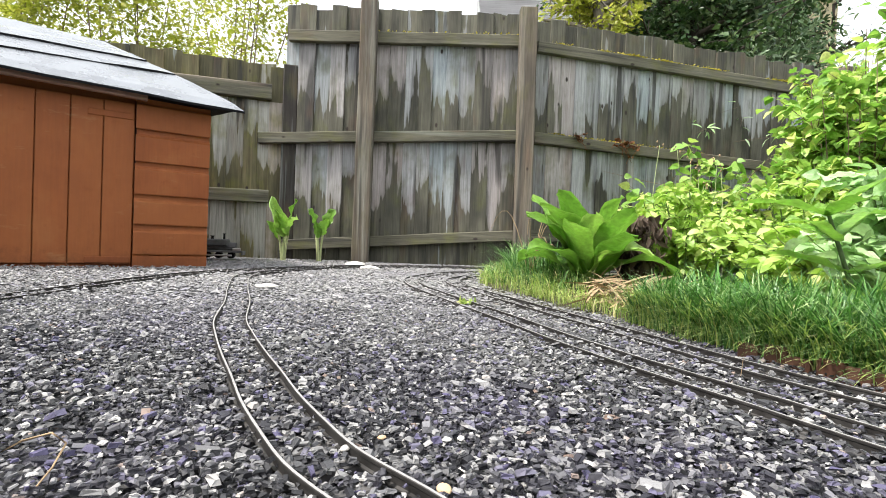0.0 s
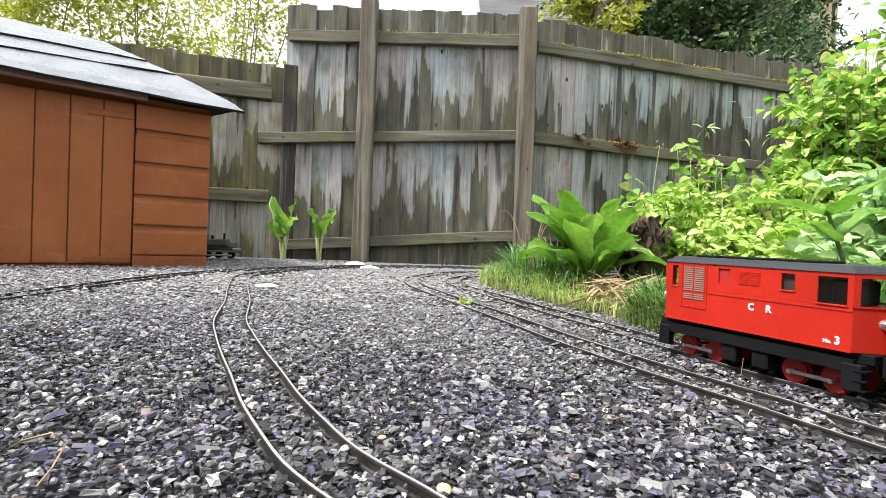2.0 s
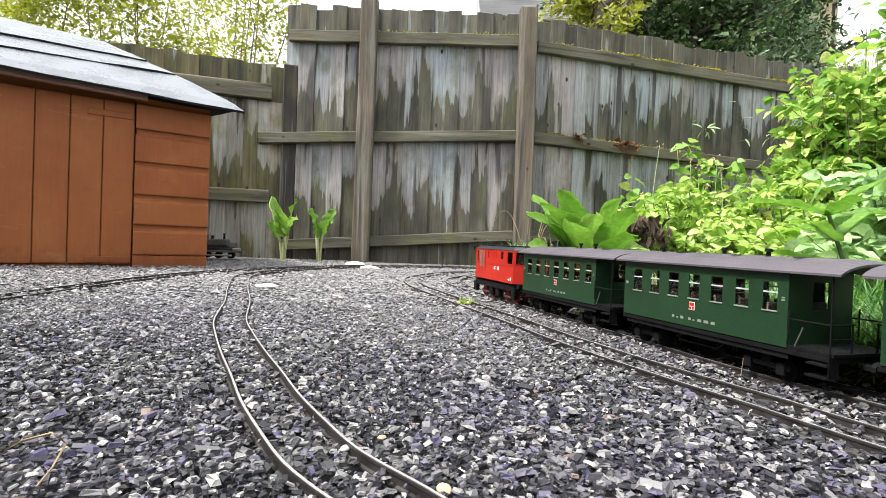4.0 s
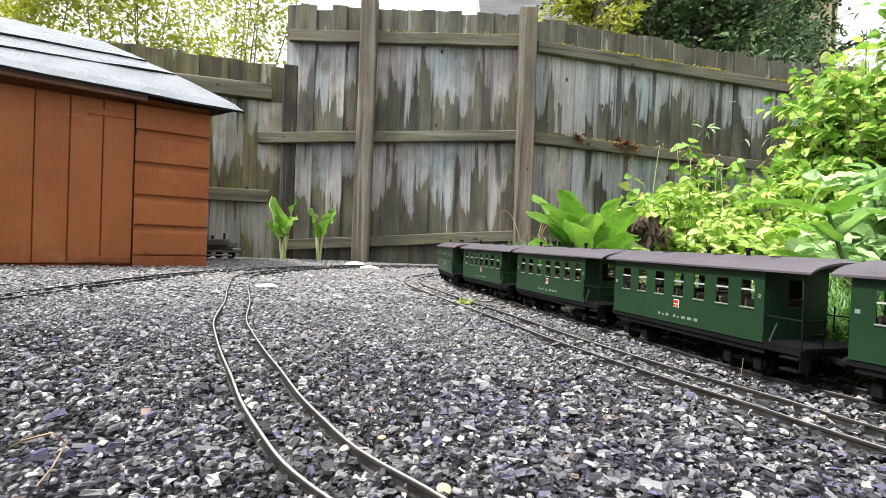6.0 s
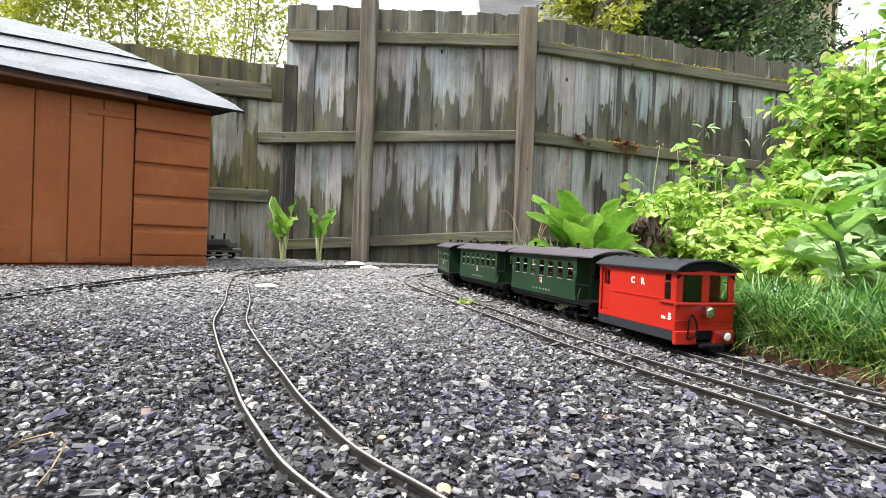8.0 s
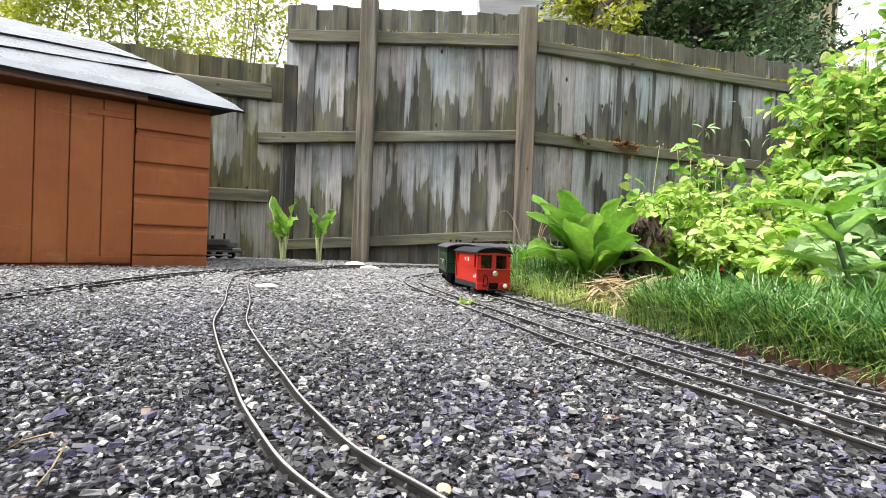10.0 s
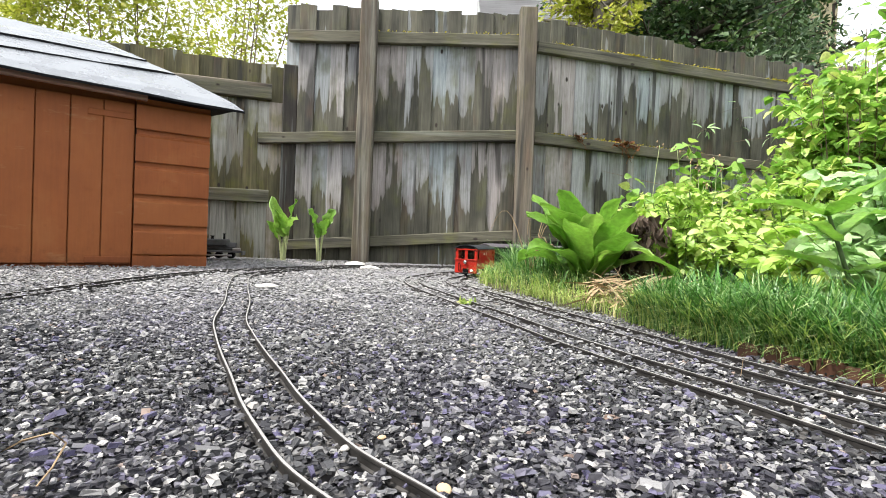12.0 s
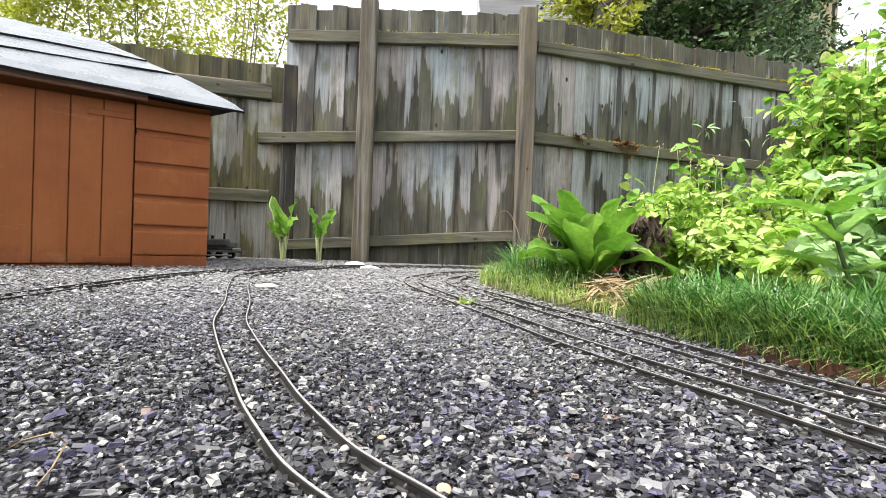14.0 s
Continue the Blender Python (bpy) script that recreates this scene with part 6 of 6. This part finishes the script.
# ---- beyond the fence ----
def tree(name, label, at, height, spread, n_branch, n_leaf, size, form, leaf_material, bark, seed, trunk_r=0.09, crown_from=0.35, cat="tree", multi=1, loose=0.0):
    rng = np.random.default_rng(seed)
    p = empty(name, pose(*at), label=label, category=cat)
    trunks, limbs, twigs = [], [], []
    for m in range(multi):
        base = np.r_[rng.normal(0, 0.12 * spread * (multi > 1), 2), -0.05]
        top = base + np.r_[rng.normal(0, 0.18 * spread * (1 + (multi > 1)), 2), height * rng.uniform(0.75, 1.0)]
        ctrl = (base + top) / 2 + np.r_[rng.normal(0, 0.1 * spread, 2), 0]
        trunks.append([(1 - f) ** 2 * base + 2 * f * (1 - f) * ctrl + f * f * top for f in np.linspace(0, 1, 12)])
    for _ in range(n_branch):
        ln = trunks[rng.integers(multi)]
        i = rng.integers(int(crown_from * 12), 12)
        o = ln[min(i, 11)]
        a = rng.uniform(0, 2 * np.pi)
        L = spread * rng.uniform(0.4, 1.0) * (1.15 - 0.6 * i / 12)
        e = o + np.array([math.cos(a) * L, math.sin(a) * L, L * rng.uniform(0.1, 0.7)])
        mid = (o + e) / 2 + np.r_[rng.normal(0, 0.08 * L, 2), 0.1 * L]
        bl = [(1 - f) ** 2 * o + 2 * f * (1 - f) * mid + f * f * e for f in np.linspace(0, 1, 7)]
        limbs.append(bl)
        for _ in range(5):
            k = rng.integers(2, 7)
            o2 = bl[k]
            e2 = o2 + rng.normal(0, 0.28, 3) * L + np.r_[0, 0, 0.1 * L]
            twigs.append([o2 + (e2 - o2) * g + np.r_[rng.normal(0, 0.01 * L, 3)] for g in np.linspace(0, 1, 5)])
    for ln in trunks:
        stems_mesh("trunk", [ln], trunk_r, trunk_r * 0.25, bark, p, 8)
    for ln in limbs:
        stems_mesh("limb", [ln], trunk_r * 0.35, trunk_r * 0.08, bark, p, 5)
    tagged(stems_mesh("twig_growth", twigs, trunk_r * 0.10, trunk_r * 0.03, bark, p, 4), kind="stuff")
    all_t = np.array([t for t in twigs])
    i = rng.integers(len(all_t), size=n_leaf)
    k = rng.uniform(0.2, 4, n_leaf)
    j = np.minimum(k.astype(int), 3)
    P = all_t[i, j] + (all_t[i, j + 1] - all_t[i, j]) * (k - j)[:, None] + rng.normal(0, size * 0.8 + loose, (n_leaf, 3))
    a = rng.uniform(0, 2 * np.pi, n_leaf)
    D = np.c_[np.cos(a), np.sin(a), rng.normal(-0.25, 0.4, n_leaf)]
    tagged(foliage("crown", P, D, size * rng.uniform(0.6, 1.3, n_leaf), form, leaf_material, rng, p, 0.7), kind="stuff")
    return p


for i, (x, y, h, s, nl) in enumerate(((-5.6, 5.2, 3.2, 1.0, 2600), (-4.3, 5.4, 3.5, 0.9, 2400), (-3.1, 5.3, 3.4, 0.9, 2200), (-2.1, 5.0, 3.0, 0.65, 1200), (-6.8, 4.6, 3.0, 1.0, 2000))):
    tree("hedge_tree", "thin spring tree with sparse yellow-green leaves", (x, y, 0), h, s, 60, nl * 6, 0.046, SMALL, L_HEDGE, TWIG, 60 + i, 0.014, 0.12, multi=7, loose=0.07)
for i, (x, y, h, s, nl) in enumerate(((2.45, 6.0, 4.2, 1.25, 7000), (3.75, 6.6, 4.4, 1.3, 7500), (3.1, 7.6, 5.0, 1.5, 6500))):
    tree("evergreen_tree", "dense dark evergreen tree behind the fence", (x, y, 0), h, s, 110, int(nl * 4.6), 0.062, SMALL, L_DARK, DARK_BARK, 70 + i, 0.08, 0.22, multi=2)
tree("garden_tree", "pale-barked tree with small yellow-green leaves", (1.45, 5.4, 0), 3.5, 0.80, 46, 6500, 0.06, SMALL, L_HEDGE, BARK, 80, 0.14, 0.5)
tree("garden_tree", "slim tree with thin grey branches", (4.52, 6.1, 0), 3.6, 0.8, 24, 500, 0.09, LANCE, L_DARK, DARK_BARK, 81, 0.06, 0.45)
tree("garden_tree", "grey-green leafy tree behind the fence", (3.50, 5.35, 0), 3.1, 0.75, 44, 6000, 0.095, LANCE, L_GREYGREEN, DARK_BARK, 83, 0.04, 0.4, multi=2)
shrub("fence_climber", "grey-green sprigs rising over the fence", (1.55, 3.62, 0.6), (0.5, 0.10, 1.05), 9, 120, 0.07, LANCE, L_PALE, TWIG, 82, bare=0.75, thick=0.003)


def house(at, label, wall_material, half=3.6, high=5.2):
    """A house far behind the trees: rough-cast walls and a slated roof."""
    h = empty("house", pose(*at), label=label, category="house")
    bm = bmesh.new()
    box(bm, -half, half, 0, 5, -0.1, high)
    part("wall", bm, wall_material, h)
    bm = bmesh.new()
    e, lo, top = half + 0.3, high - 0.05, high + 2.0
    v = [bm.verts.new(q) for q in ((-e, -0.3, lo), (e, -0.3, lo), (e, 5.3, lo), (-e, 5.3, lo), (-e, 2.5, top), (e, 2.5, top))]
    for q in ((0, 1, 5, 4), (2, 3, 4, 5), (1, 2, 5), (3, 0, 4), (3, 2, 1, 0)):
        bm.faces.new([v[i] for i in q])
    bmesh.ops.recalc_face_normals(bm, faces=bm.faces)
    roof = part("roof", bm, SLATE, h)
    e += 0.02
    for k in range(16):
        f0, f1 = k / 16, (k + 1) / 16
        ya, yb, za, zb = -0.3 + 2.8 * f0, -0.3 + 2.8 * f1, lo + 0.045 + 2.05 * f0, lo + 0.025 + 2.05 * f1
        bm = bmesh.new()
        bm.faces.new([bm.verts.new(q) for q in ((-e, ya, za), (e, ya, za), (e, yb, zb), (-e, yb, zb))])
        bmesh.ops.solidify(bm, geom=bm.faces[:], thickness=0.02)
        part("slate_course", bm, SLATE, roof)
    for x in ((-2.2, 0.2, 2.4) if half > 2 else (-0.5,)):
        bm = bmesh.new()
        box(bm, x - 0.5, x + 0.5, -0.03, 0.02, high - 1.9, high - 0.7, 0.01)
        w = part("window", bm, WHITE, h)
        bm = bmesh.new()
        box(bm, x - 0.44, x + 0.44, -0.045, -0.032, high - 1.84, high - 0.76)
        part("pane", bm, GLASS, w)


house((4.6, 12.5, 0), "house with pale walls and grey slate roof beyond the trees", RENDER_WALL)
house((9.55, 15.0, 0), "tall house with sandy walls and grey slate roof beyond the trees", SANDY_WALL, 1.3, 7.6)


def moss(fence_pose, x0, x1, z, n, seed):
    """Yellow lichen and moss on top of a fence rail."""
    rng = np.random.default_rng(seed)
    c = rng.uniform(x0, x1, 26)
    x = np.clip(c[rng.integers(26, size=n)] + rng.normal(0, 0.035, n), x0, x1)
    P = np.c_[x, rng.uniform(-0.060, -0.022, n), z[0] + (z[1] - z[0]) * x / 4.1 + 0.034 + rng.uniform(-0.004, 0.003, n)]
    a = rng.uniform(0, 2 * np.pi, n)
    D_ = np.c_[np.cos(a), np.sin(a), rng.uniform(0.0, 0.9, n)]
    ob = foliage("moss", P, D_, rng.uniform(0.008, 0.02, n), SMALL, L_MOSS, rng)
    ob.matrix_basis = fence_pose
    tagged(ob, "patches of yellow-green moss along the fence rail", "moss", kind="stuff")


moss(pose(0.50, 3.18, 0, 0, 0, 15.7), 0.02, 2.2, (1.315, 1.26), 1500, 91)
moss(pose(0.50, 3.18, 0, 0, 0, 15.7), 0.1, 1.2, (0.778, 0.68), 260, 92)
moss(pose(-0.97, 3.17, 0), 0.55, 1.4, (1.318, 1.375), 160, 93)


# ---- what moves ----
def motions():
    times = [i * 0.25 for i in range(57)]
    for thing, ahead, half in TRAIN:
        walk(thing, [(t, ride(t, ahead, half)) for t in times])
    ticks = [i / 30 for i in range(421)]
    for w, r, x in WHEELS:
        walk(w, [(t, pose(x, 0, r, 0, math.degrees(SPEED * t / r) % 360, 0)) for t in ticks])


motions()
